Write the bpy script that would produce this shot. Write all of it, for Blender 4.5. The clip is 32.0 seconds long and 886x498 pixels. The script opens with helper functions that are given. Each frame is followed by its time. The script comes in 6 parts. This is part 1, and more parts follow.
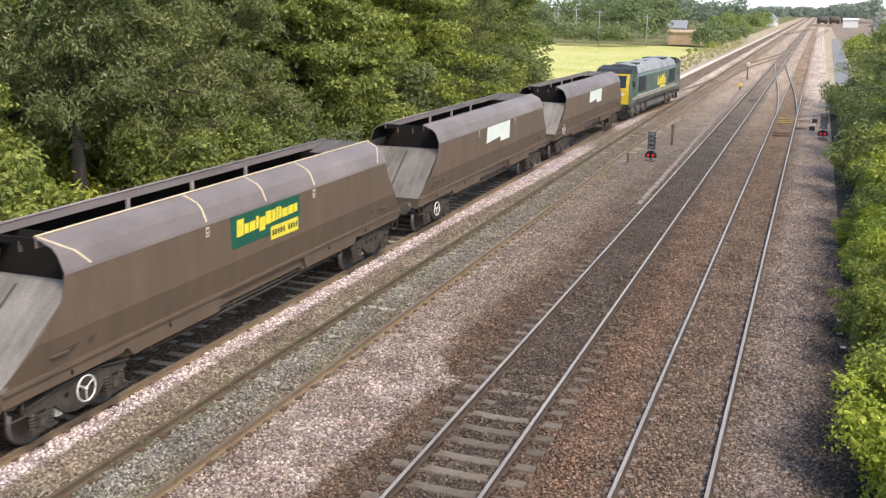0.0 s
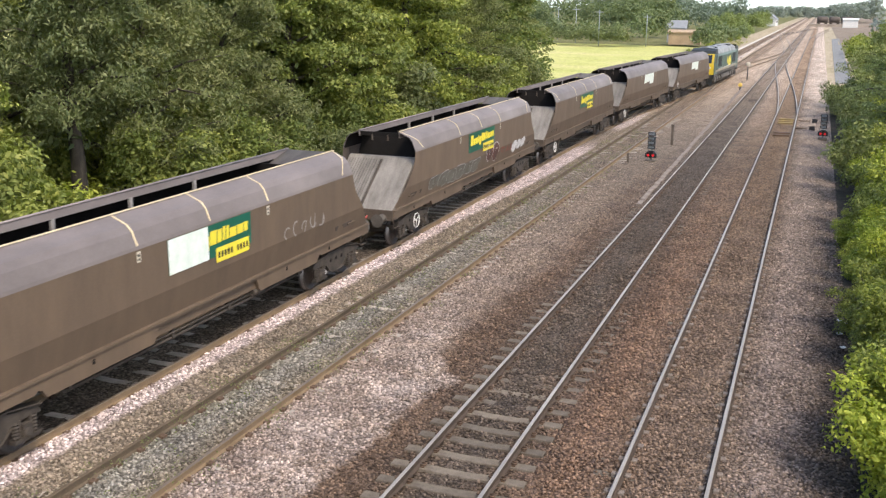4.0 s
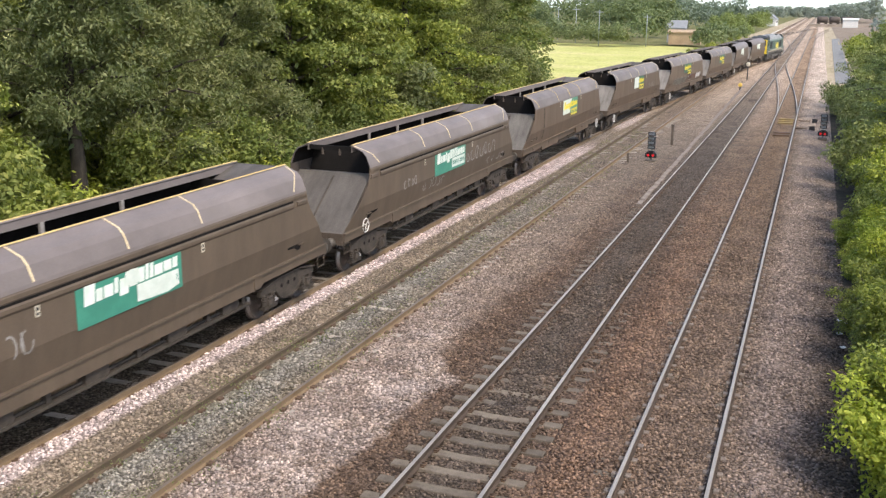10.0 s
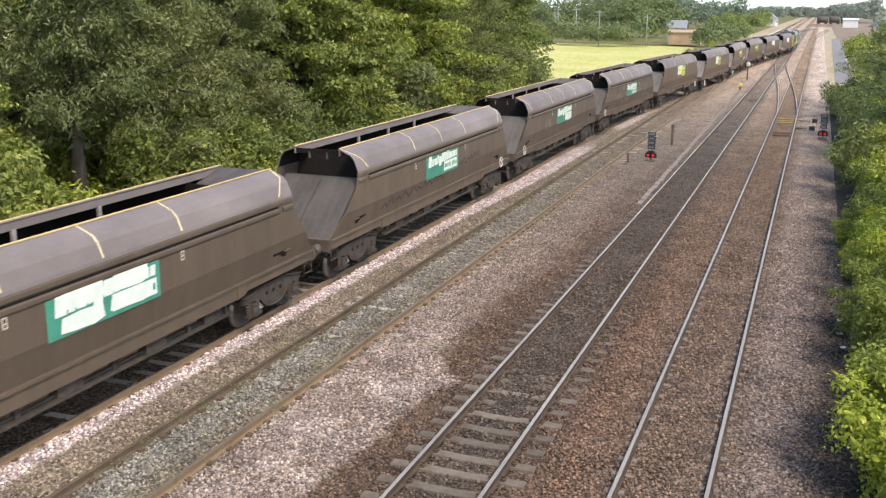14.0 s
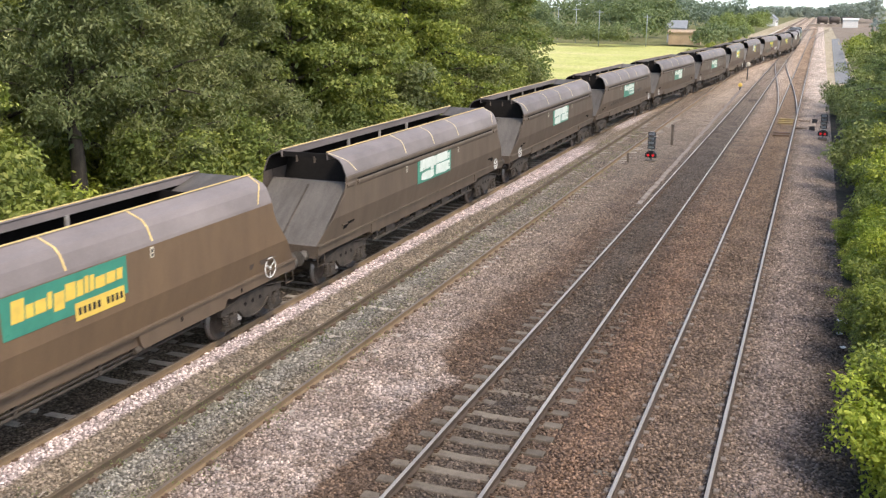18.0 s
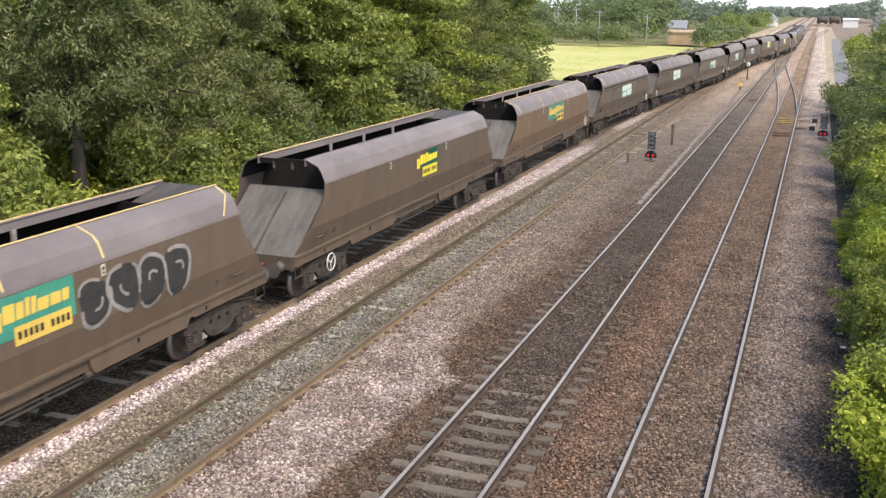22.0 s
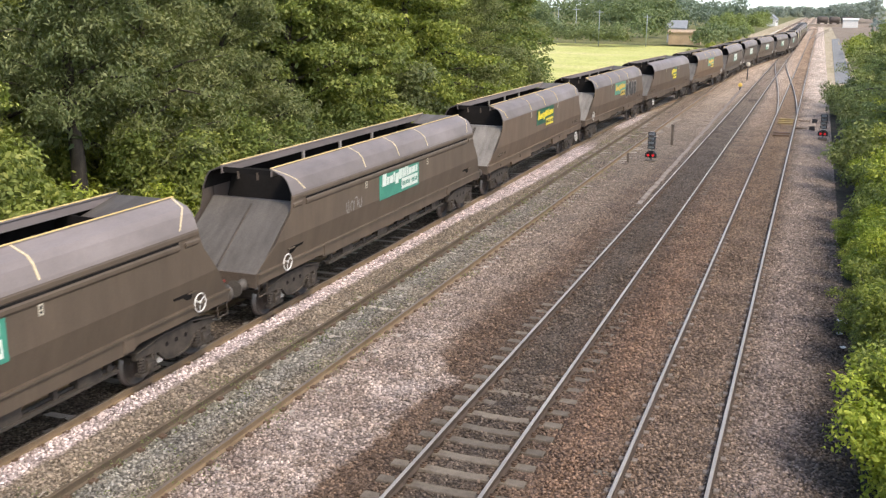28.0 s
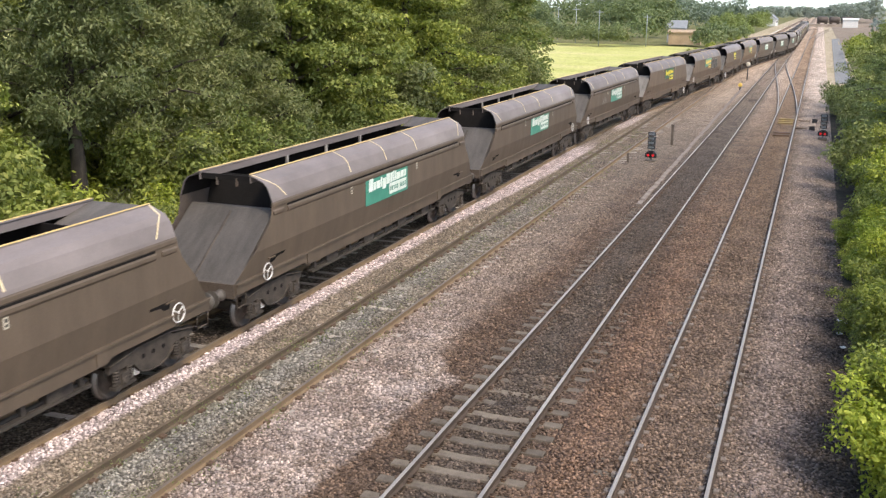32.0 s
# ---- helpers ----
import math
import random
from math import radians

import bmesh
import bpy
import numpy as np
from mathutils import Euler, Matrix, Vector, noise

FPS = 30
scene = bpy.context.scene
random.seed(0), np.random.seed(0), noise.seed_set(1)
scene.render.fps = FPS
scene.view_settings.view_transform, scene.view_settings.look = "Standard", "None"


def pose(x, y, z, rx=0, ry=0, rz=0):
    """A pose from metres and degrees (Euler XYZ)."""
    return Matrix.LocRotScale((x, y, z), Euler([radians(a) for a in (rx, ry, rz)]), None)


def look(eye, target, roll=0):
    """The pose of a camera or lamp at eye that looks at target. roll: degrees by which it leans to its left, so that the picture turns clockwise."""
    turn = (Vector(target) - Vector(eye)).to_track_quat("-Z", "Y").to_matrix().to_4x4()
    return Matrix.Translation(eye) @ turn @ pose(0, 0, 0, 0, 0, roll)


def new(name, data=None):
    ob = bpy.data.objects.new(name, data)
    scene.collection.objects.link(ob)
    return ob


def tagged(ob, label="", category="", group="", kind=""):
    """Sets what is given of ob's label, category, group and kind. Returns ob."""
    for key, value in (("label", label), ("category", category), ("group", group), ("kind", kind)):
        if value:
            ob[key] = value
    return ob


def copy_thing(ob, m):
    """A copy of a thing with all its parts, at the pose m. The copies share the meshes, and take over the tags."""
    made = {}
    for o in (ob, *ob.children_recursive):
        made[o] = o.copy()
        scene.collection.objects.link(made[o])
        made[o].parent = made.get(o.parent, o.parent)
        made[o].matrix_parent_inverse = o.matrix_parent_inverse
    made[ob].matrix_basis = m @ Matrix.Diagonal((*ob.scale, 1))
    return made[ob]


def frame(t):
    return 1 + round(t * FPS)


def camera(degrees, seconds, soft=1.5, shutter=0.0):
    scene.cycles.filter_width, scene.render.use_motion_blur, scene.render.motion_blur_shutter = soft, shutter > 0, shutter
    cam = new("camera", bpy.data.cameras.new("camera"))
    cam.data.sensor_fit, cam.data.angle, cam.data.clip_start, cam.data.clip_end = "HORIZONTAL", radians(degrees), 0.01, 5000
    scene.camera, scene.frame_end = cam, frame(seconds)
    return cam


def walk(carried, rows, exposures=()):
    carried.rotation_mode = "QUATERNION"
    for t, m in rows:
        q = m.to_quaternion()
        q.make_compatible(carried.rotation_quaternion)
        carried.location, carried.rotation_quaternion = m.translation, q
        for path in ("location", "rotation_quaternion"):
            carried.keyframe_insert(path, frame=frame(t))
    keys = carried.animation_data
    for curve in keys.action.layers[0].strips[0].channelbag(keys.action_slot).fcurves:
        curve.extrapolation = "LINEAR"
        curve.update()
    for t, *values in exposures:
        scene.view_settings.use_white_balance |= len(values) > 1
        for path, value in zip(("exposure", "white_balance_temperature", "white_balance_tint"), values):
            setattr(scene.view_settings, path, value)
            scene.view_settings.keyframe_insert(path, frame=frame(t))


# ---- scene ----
# ================= camera =================
cam = camera(48.94, 32.0, soft=1.3, shutter=0.2)
EYE = (0.0, 0.0, 7.87)
YAW, PITCH = radians(20.602), radians(14.001)
AIM = (EYE[0] - math.sin(YAW) * math.cos(PITCH), EYE[1] + math.cos(YAW) * math.cos(PITCH), EYE[2] - math.sin(PITCH))
VIEW = look(EYE, AIM, 0.511)
walk(cam, [(0.0, VIEW), (32.0, VIEW)])

# ================= light =================
SUN_TO = Vector((0.60, -0.42, 0.95)).normalized()
world = bpy.data.worlds.new("world")
scene.world = world
world.use_nodes = True
wn = world.node_tree
sky = wn.nodes.new("ShaderNodeTexSky")
sky.sky_type = "NISHITA"
sky.sun_disc = False
sky.sun_elevation = math.asin(SUN_TO.z)
sky.sun_rotation = math.atan2(SUN_TO.x, SUN_TO.y)
sky.air_density, sky.dust_density, sky.ozone_density = 1.0, 2.6, 1.0
wn.links.new(sky.outputs[0], wn.nodes["Background"].inputs[0])
wn.nodes["Background"].inputs[1].default_value = 0.265
sun = new("sun", bpy.data.lights.new("sun", "SUN"))
sun.data.energy, sun.data.angle, sun.data.color = 2.2, radians(9.0), (1.0, 0.885, 0.70)
sun.matrix_world = look((0, 0, 60), Vector((0, 0, 60)) - SUN_TO)
scene.view_settings.exposure = 0.25

# ================= materials =================


def node_mat(name):
    m = bpy.data.materials.new(name)
    m.use_nodes = True
    nt = m.node_tree
    return m, nt, nt.nodes["Principled BSDF"]


def add(nt, kind, **values):
    n = nt.nodes.new("ShaderNode" + kind)
    for k, v in values.items():
        n.inputs[k.replace("_", " ")].default_value = v
    return n


def ramp(nt, fac, stops, mode="LINEAR"):
    r = nt.nodes.new("ShaderNodeValToRGB")
    r.color_ramp.interpolation = mode
    while len(r.color_ramp.elements) < len(stops):
        r.color_ramp.elements.new(0.5)
    for e, (p, c) in zip(r.color_ramp.elements, stops):
        e.position, e.color = p, (*c, 1) if len(c) == 3 else c
    nt.links.new(fac, r.inputs[0])
    return r.outputs[0]


def mix(nt, fac, a, b, mode="MIX"):
    m = nt.nodes.new("ShaderNodeMix")
    m.data_type, m.blend_type = "RGBA", mode
    for sock, val in ((m.inputs[0], fac), (m.inputs[6], a), (m.inputs[7], b)):
        if isinstance(val, (int, float)):
            sock.default_value = val
        elif isinstance(val, tuple):
            sock.default_value = (*val, 1)
        else:
            nt.links.new(val, sock)
    return m.outputs[2]


def maths(nt, op, a, b=0.0):
    m = nt.nodes.new("ShaderNodeMath")
    m.operation = op
    for sock, val in zip(m.inputs, (a, b)):
        if isinstance(val, (int, float)):
            sock.default_value = val
        else:
            nt.links.new(val, sock)
    return m.outputs[0]


def noise_of(nt, coord, scale, detail=4.0, rough=0.6, stretch=None):
    if stretch:
        mp = nt.nodes.new("ShaderNodeMapping")
        mp.inputs["Scale"].default_value = stretch
        nt.links.new(coord, mp.inputs[0])
        coord = mp.outputs[0]
    n = add(nt, "TexNoise", Scale=scale, Detail=detail, Roughness=rough)
    nt.links.new(coord, n.inputs["Vector"])
    return n.outputs["Fac"]


def bump(nt, bs, height, strength, dist=0.01):
    b = add(nt, "Bump", Strength=strength, Distance=dist)
    nt.links.new(height, b.inputs["Height"])
    nt.links.new(b.outputs[0], bs.inputs["Normal"])


def worn(name, base, dark, rough=0.6, metal=0.0, scale=1.2, fine=40.0, streak=None, per_object=0.0, relief=0.15, spec=0.4, grain=1.0):
    """Painted or bare surface with stains at a large scale and grain at a fine one."""
    m, nt, bs = node_mat(name)
    co = nt.nodes.new("ShaderNodeTexCoord").outputs["Object"]
    big = noise_of(nt, co, scale, 6.0, 0.65, streak)
    small = noise_of(nt, co, fine, 3.0, 0.6)
    f1 = ramp(nt, big, [(0.33, (0, 0, 0)), (0.68, (1, 1, 1))])
    c = mix(nt, f1, dark, base)
    f2 = ramp(nt, small, [(0.3, (1 - 0.25 * grain,) * 3), (0.7, (1 + 0.15 * grain,) * 3)])
    c = mix(nt, 1.0, c, f2, "MULTIPLY")
    if per_object:
        info = nt.nodes.new("ShaderNodeObjectInfo")
        v = maths(nt, "MULTIPLY_ADD", info.outputs["Random"], per_object)
        v.node.inputs[2].default_value = 1.0 - per_object / 2
        c = mix(nt, 1.0, c, v, "MULTIPLY")
    nt.links.new(c, bs.inputs["Base Color"])
    bs.inputs["Metallic"].default_value = metal
    bs.inputs["Specular IOR Level"].default_value = spec
    r = maths(nt, "MULTIPLY_ADD", big, -0.2)
    r.node.inputs[2].default_value = rough + 0.1
    nt.links.new(r, bs.inputs["Roughness"])
    bump(nt, bs, small, relief, 0.004)
    return m


def glow(name, colour, strength):
    m, nt, bs = node_mat(name)
    bs.inputs["Base Color"].default_value = (*colour, 1)
    bs.inputs["Emission Color"].default_value = (*colour, 1)
    bs.inputs["Emission Strength"].default_value = strength
    return m


def stone_colours(nt, co, scale):
    v = add(nt, "TexVoronoi", Scale=scale)
    nt.links.new(co, v.inputs["Vector"])
    sep = nt.nodes.new("ShaderNodeSeparateColor")
    nt.links.new(v.outputs["Color"], sep.inputs[0])
    return v.outputs["Distance"], sep.outputs[0], sep.outputs[1]


def ballast_mat(name, loose=False):
    """Crushed stone: pale fresh spill by the far tracks, brown rail dust by the running lines, grey cess."""
    m, nt, bs = node_mat(name)
    co = nt.nodes.new("ShaderNodeTexCoord").outputs["Object"]
    dist, rnd, rnd2 = stone_colours(nt, co, 17.0)
    if loose:
        rnd = nt.nodes.new("ShaderNodeNewGeometry").outputs["Random Per Island"]
    sep = nt.nodes.new("ShaderNodeSeparateXYZ")
    nt.links.new(co, sep.inputs[0])
    wob = noise_of(nt, co, 0.5, 5.0, 0.7)
    x = maths(nt, "ADD", sep.outputs[0], maths(nt, "MULTIPLY", maths(nt, "SUBTRACT", wob, 0.5), 0.75))
    u = maths(nt, "DIVIDE", maths(nt, "ADD", x, 17.0), 20.0)
    pos = lambda xx: (xx + 17.0) / 20.0
    near = ramp(nt, u, [(pos(-15.2), (0.18, 0.147, 0.115)), (pos(-12.98), (0.185, 0.152, 0.12)), (pos(-12.86), (0.29, 0.24, 0.20)),
                        (pos(-12.15), (0.27, 0.225, 0.18)), (pos(-11.4), (0.29, 0.24, 0.185)), (pos(-11.1), (0.24, 0.225, 0.18)), (pos(-10.6), (0.29, 0.275, 0.245)),
                        (pos(-9.9), (0.26, 0.225, 0.175)), (pos(-9.4), (0.27, 0.205, 0.155)), (pos(-8.4), (0.235, 0.175, 0.135)),
                        (pos(-7.1), (0.170, 0.118, 0.086)), (pos(-6.5), (0.135, 0.098, 0.075)), (pos(-5.3), (0.125, 0.102, 0.084)), (pos(-4.2), (0.145, 0.102, 0.077)),
                        (pos(-3.5), (0.225, 0.148, 0.105)), (pos(-2.5), (0.205, 0.147, 0.11)), (pos(-1.0), (0.21, 0.16, 0.125)),
                        # the cess gets darker towards the thicket
                        (pos(-0.4), (0.275, 0.222, 0.196)), (pos(0.2), (0.235, 0.19, 0.168)), (pos(0.9), (0.115, 0.094, 0.082))])
    far = ramp(nt, u, [(pos(-15.6), (0.58, 0.50, 0.42)), (pos(-14.6), (0.50, 0.42, 0.34)), (pos(-12.98), (0.18, 0.145, 0.115)), (pos(-12.86), (0.26, 0.22, 0.175)),
                       (pos(-12.2), (0.25, 0.21, 0.165)), (pos(-9.6), (0.25, 0.205, 0.165)), (pos(-8.0), (0.28, 0.235, 0.19)),
                       (pos(-6.5), (0.24, 0.195, 0.16)), (pos(-6.0), (0.14, 0.118, 0.098)), (pos(-4.6), (0.14, 0.118, 0.098)), (pos(-4.1), (0.235, 0.178, 0.132)),
                       (pos(-2.6), (0.225, 0.168, 0.124)), (pos(-1.8), (0.235, 0.165, 0.108)), (pos(-0.9), (0.25, 0.19, 0.145)), (pos(-0.3), (0.40, 0.325, 0.27)), (pos(1.0), (0.38, 0.31, 0.265))])
    yy = maths(nt, "ADD", sep.outputs[1], maths(nt, "MULTIPLY", maths(nt, "SUBTRACT", wob, 0.5), 30.0))
    fy = nt.nodes.new("ShaderNodeMapRange")
    fy.inputs[1].default_value, fy.inputs[2].default_value = 26.0, 58.0
    nt.links.new(yy, fy.inputs[0])
    # fresh pale stone tipped between the rusty track and the running line, with a ragged edge and one tongue
    rough = maths(nt, "MULTIPLY", maths(nt, "SUBTRACT", noise_of(nt, co, 2.2, 6.0, 0.8), 0.5), 0.95)
    tip = lambda xx: ((xx + 9.0) / 3.0,) * 3
    reach = ramp(nt, maths(nt, "DIVIDE", maths(nt, "SUBTRACT", sep.outputs[1], 10.0), 30.0),
                 [((y - 10.0) / 30.0, tip(xb)) for y, xb in ((10.5, -7.55), (13.5, -7.4), (15.8, -7.16), (17.6, -7.12), (18.3, -7.0), (19.1, -6.75), (19.5, -7.2), (20.5, -7.65), (22.0, -7.8), (25.0, -7.8), (27.0, -7.7), (29.5, -7.5), (38.0, -7.7))])
    gap = maths(nt, "SUBTRACT", maths(nt, "SUBTRACT", maths(nt, "MULTIPLY", reach, 3.0), 9.0), maths(nt, "ADD", sep.outputs[0], rough))
    gap = maths(nt, "MULTIPLY", gap, ramp(nt, maths(nt, "DIVIDE", sep.outputs[1], 40.0), [(0.49, (1, 1, 1)), (0.58, (0.22, 0.22, 0.22))]))
    tipped = nt.nodes.new("ShaderNodeMapRange")
    tipped.inputs[1].default_value, tipped.inputs[2].default_value = -0.08, 0.16
    nt.links.new(gap, tipped.inputs[0])
    start = ramp(nt, u, [(pos(-9.75), (0, 0, 0)), (pos(-9.35), (1, 1, 1))])
    pale = ramp(nt, noise_of(nt, co, 0.8, 5.0, 0.7), [(0.3, (0.31, 0.24, 0.20)), (0.5, (0.385, 0.315, 0.275)), (0.68, (0.48, 0.41, 0.38))])
    aged = nt.nodes.new("ShaderNodeMapRange")
    aged.inputs[1].default_value, aged.inputs[2].default_value, aged.inputs[4].default_value = 17.0, 30.0, 0.85
    nt.links.new(maths(nt, "ADD", sep.outputs[1], maths(nt, "MULTIPLY", maths(nt, "SUBTRACT", wob, 0.5), 12.0)), aged.inputs[0])
    pale = mix(nt, aged.outputs[0], pale, (0.285, 0.228, 0.186))
    near = mix(nt, maths(nt, "MULTIPLY", tipped.outputs[0], start), near, pale)
    c = mix(nt, fy.outputs[0], near, far)
    edge = maths(nt, "ADD", sep.outputs[0], maths(nt, "MULTIPLY", maths(nt, "SUBTRACT", noise_of(nt, co, 2.2, 4.0, 0.7), 0.5), 0.22))
    strip_y = maths(nt, "DIVIDE", sep.outputs[1], 100.0)
    wide = ramp(nt, strip_y, [(0.34, (0, 0, 0)), (0.46, (1, 1, 1)), (0.56, (1, 1, 1)), (0.62, (0.3, 0.3, 0.3)), (0.70, (1, 1, 1))])
    lasts = ramp(nt, strip_y, [(0.55, (1, 1, 1)), (0.59, (0.1, 0.1, 0.1)), (0.65, (0.1, 0.1, 0.1)), (0.68, (1, 1, 1)), (0.75, (1, 1, 1)), (0.79, (0, 0, 0))])
    edge = maths(nt, "SUBTRACT", edge, maths(nt, "MULTIPLY", wide, 0.42))
    fresh = ramp(nt, maths(nt, "DIVIDE", maths(nt, "ADD", edge, 17.0), 20.0), [(pos(-13.34), (0, 0, 0)), (pos(-13.30), (1, 1, 1)), (pos(-12.30), (1, 1, 1)), (pos(-12.20), (0, 0, 0))])
    beyond = ramp(nt, maths(nt, "DIVIDE", maths(nt, "ADD", sep.outputs[0], 17.0), 20.0), [(pos(-12.95), (0, 0, 0)), (pos(-12.90), (1, 1, 1))])
    fresh = maths(nt, "MULTIPLY", maths(nt, "MULTIPLY", fresh, beyond), lasts)
    c = mix(nt, maths(nt, "MULTIPLY", fresh, 0.95), c, (0.70, 0.60, 0.595))
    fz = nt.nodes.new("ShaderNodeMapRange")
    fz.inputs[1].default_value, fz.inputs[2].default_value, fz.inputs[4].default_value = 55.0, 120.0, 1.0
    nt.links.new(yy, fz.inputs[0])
    # far track zones, their colours lifted for grazing glare and haze
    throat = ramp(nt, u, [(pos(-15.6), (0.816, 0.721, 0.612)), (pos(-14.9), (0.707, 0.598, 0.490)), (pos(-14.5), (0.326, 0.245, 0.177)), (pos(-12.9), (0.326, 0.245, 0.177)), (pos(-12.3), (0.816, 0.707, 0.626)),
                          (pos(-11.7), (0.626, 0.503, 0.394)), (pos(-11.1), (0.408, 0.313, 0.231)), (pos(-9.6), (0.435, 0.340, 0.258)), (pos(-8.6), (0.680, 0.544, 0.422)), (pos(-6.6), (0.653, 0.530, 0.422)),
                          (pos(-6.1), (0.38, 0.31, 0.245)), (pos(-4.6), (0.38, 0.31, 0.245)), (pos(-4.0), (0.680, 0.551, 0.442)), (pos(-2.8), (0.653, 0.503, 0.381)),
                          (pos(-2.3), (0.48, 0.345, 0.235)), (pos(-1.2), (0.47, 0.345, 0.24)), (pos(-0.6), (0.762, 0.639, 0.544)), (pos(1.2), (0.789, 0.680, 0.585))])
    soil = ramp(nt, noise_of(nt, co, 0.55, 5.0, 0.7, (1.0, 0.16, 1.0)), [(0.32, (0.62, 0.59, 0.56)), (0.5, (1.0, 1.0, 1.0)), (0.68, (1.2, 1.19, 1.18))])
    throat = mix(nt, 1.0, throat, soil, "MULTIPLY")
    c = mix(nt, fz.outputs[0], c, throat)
    patch = noise_of(nt, co, 0.9, 6.0, 0.7)
    c = mix(nt, 1.0, c, ramp(nt, patch, [(0.3, (0.72, 0.72, 0.74)), (0.7, (1.22, 1.2, 1.16))]), "MULTIPLY")
    c = mix(nt, 1.0, c, ramp(nt, rnd, [(0.0, (0.42, 0.40, 0.38)), (0.5, (0.92, 0.90, 0.87)), (0.85, (1.28, 1.26, 1.24)), (1.0, (1.75, 1.7, 1.66))]), "MULTIPLY")
    if not loose:
        # shade between the flat drawn stones put in as darker gaps
        c = mix(nt, 1.0, c, ramp(nt, dist, [(0.3, (1, 1, 1)), (0.8, (0.38, 0.36, 0.35))]), "MULTIPLY")
    nt.links.new(c, bs.inputs["Base Color"])
    bs.inputs["Roughness"].default_value = 0.92
    bs.inputs["Specular IOR Level"].default_value = 0.2
    h = maths(nt, "SUBTRACT", maths(nt, "MULTIPLY", rnd2, 0.6), dist)
    if not loose:
        bump(nt, bs, h, 1.0, 0.05)
    return m


def ground_mat(name, a, b, c3, scale, fine):
    m, nt, bs = node_mat(name)
    co = nt.nodes.new("ShaderNodeTexCoord").outputs["Object"]
    big = noise_of(nt, co, scale, 6.0, 0.65)
    small = noise_of(nt, co, fine, 5.0, 0.7)
    c = ramp(nt, big, [(0.32, a), (0.5, b), (0.68, c3)])
    c = mix(nt, 1.0, c, ramp(nt, small, [(0.3, (0.6, 0.6, 0.6)), (0.7, (1.3, 1.3, 1.3))]), "MULTIPLY")
    nt.links.new(c, bs.inputs["Base Color"])
    bs.inputs["Roughness"].default_value = 0.95
    bs.inputs["Specular IOR Level"].default_value = 0.1
    bump(nt, bs, small, 0.6, 0.05)
    return m


def leaf_mat(name, a, b, c3):
    """Leaves: each leaf its own green, clumps lighter and darker, some light through them."""
    m, nt, bs = node_mat(name)
    geo = nt.nodes.new("ShaderNodeNewGeometry")
    co = nt.nodes.new("ShaderNodeTexCoord").outputs["Object"]
    big = noise_of(nt, co, 0.55, 3.0, 0.6)
    f = maths(nt, "ADD", maths(nt, "MULTIPLY", geo.outputs["Random Per Island"], 0.55), maths(nt, "MULTIPLY", big, 0.6))
    c = ramp(nt, f, [(0.25, a), (0.55, b), (0.9, c3)])
    info = nt.nodes.new("ShaderNodeObjectInfo")
    tint = ramp(nt, info.outputs["Random"], [(0.0, (0.78, 0.86, 0.9)), (0.5, (1.0, 1.0, 1.0)), (1.0, (1.10, 1.12, 0.85))])
    c = mix(nt, 1.0, c, tint, "MULTIPLY")
    nt.links.new(c, bs.inputs["Base Color"])
    bs.inputs["Roughness"].default_value = 0.55
    bs.inputs["Specular IOR Level"].default_value = 0.3
    tr = nt.nodes.new("ShaderNodeBsdfTranslucent")
    nt.links.new(mix(nt, 1.0, c, (1.3, 1.4, 0.6), "MULTIPLY"), tr.inputs[0])
    ms = nt.nodes.new("ShaderNodeMixShader")
    ms.inputs[0].default_value = 0.3
    nt.links.new(bs.outputs[0], ms.inputs[1])
    nt.links.new(tr.outputs[0], ms.inputs[2])
    nt.links.new(ms.outputs[0], nt.nodes["Material Output"].inputs[0])
    return m


BALLAST = ballast_mat("ballast")
STONES = ballast_mat("loose_ballast", True)
VERGE = ground_mat("verge", (0.10, 0.12, 0.04), (0.17, 0.17, 0.07), (0.26, 0.22, 0.12), 0.6, 9.0)
FIELD = ground_mat("field_grass", (0.40, 0.41, 0.12), (0.49, 0.48, 0.17), (0.55, 0.50, 0.23), 0.06, 2.0)
# very dark ground for the strip under the thicket
THICKET_GROUND = ground_mat("dark_thicket_ground", (0.035, 0.032, 0.026), (0.06, 0.052, 0.042), (0.085, 0.075, 0.055), 0.8, 9.0)
DRY = ground_mat("dry_grass", (0.36, 0.29, 0.20), (0.46, 0.38, 0.27), (0.24, 0.22, 0.11), 0.3, 5.0)
YARD = ground_mat("yard_ground", (0.15, 0.12, 0.09), (0.24, 0.19, 0.145), (0.33, 0.27, 0.21), 0.25, 3.0)
ASPHALT = ground_mat("asphalt", (0.20, 0.20, 0.20), (0.25, 0.25, 0.245), (0.30, 0.29, 0.28), 0.4, 20.0)
RAIL_TOP = worn("rail_head", (0.47, 0.415, 0.355), (0.34, 0.295, 0.25), 0.42, 0.35, 0.6, 60.0, (6, 0.3, 1))
RAIL_DULL = worn("rail_head_dull", (0.30, 0.24, 0.18), (0.20, 0.15, 0.11), 0.5, 0.5, 0.6, 60.0, (6, 0.3, 1))
RUST = worn("rail_rust", (0.085, 0.060, 0.044), (0.055, 0.040, 0.03), 0.85, 0.0, 1.5, 50.0)
RUST_DARK = worn("rail_rust_dark", (0.135, 0.098, 0.062), (0.09, 0.066, 0.043), 0.85, 0.0, 1.5, 50.0)
RUST_PALE = worn("rail_rust_pale", (0.25, 0.175, 0.105), (0.175, 0.12, 0.07), 0.85, 0.0, 1.5, 50.0)
CONCRETE = worn("sleeper_concrete", (0.185, 0.152, 0.115), (0.10, 0.08, 0.06), 0.9, 0.0, 3.0, 50.0, None, 0.35)
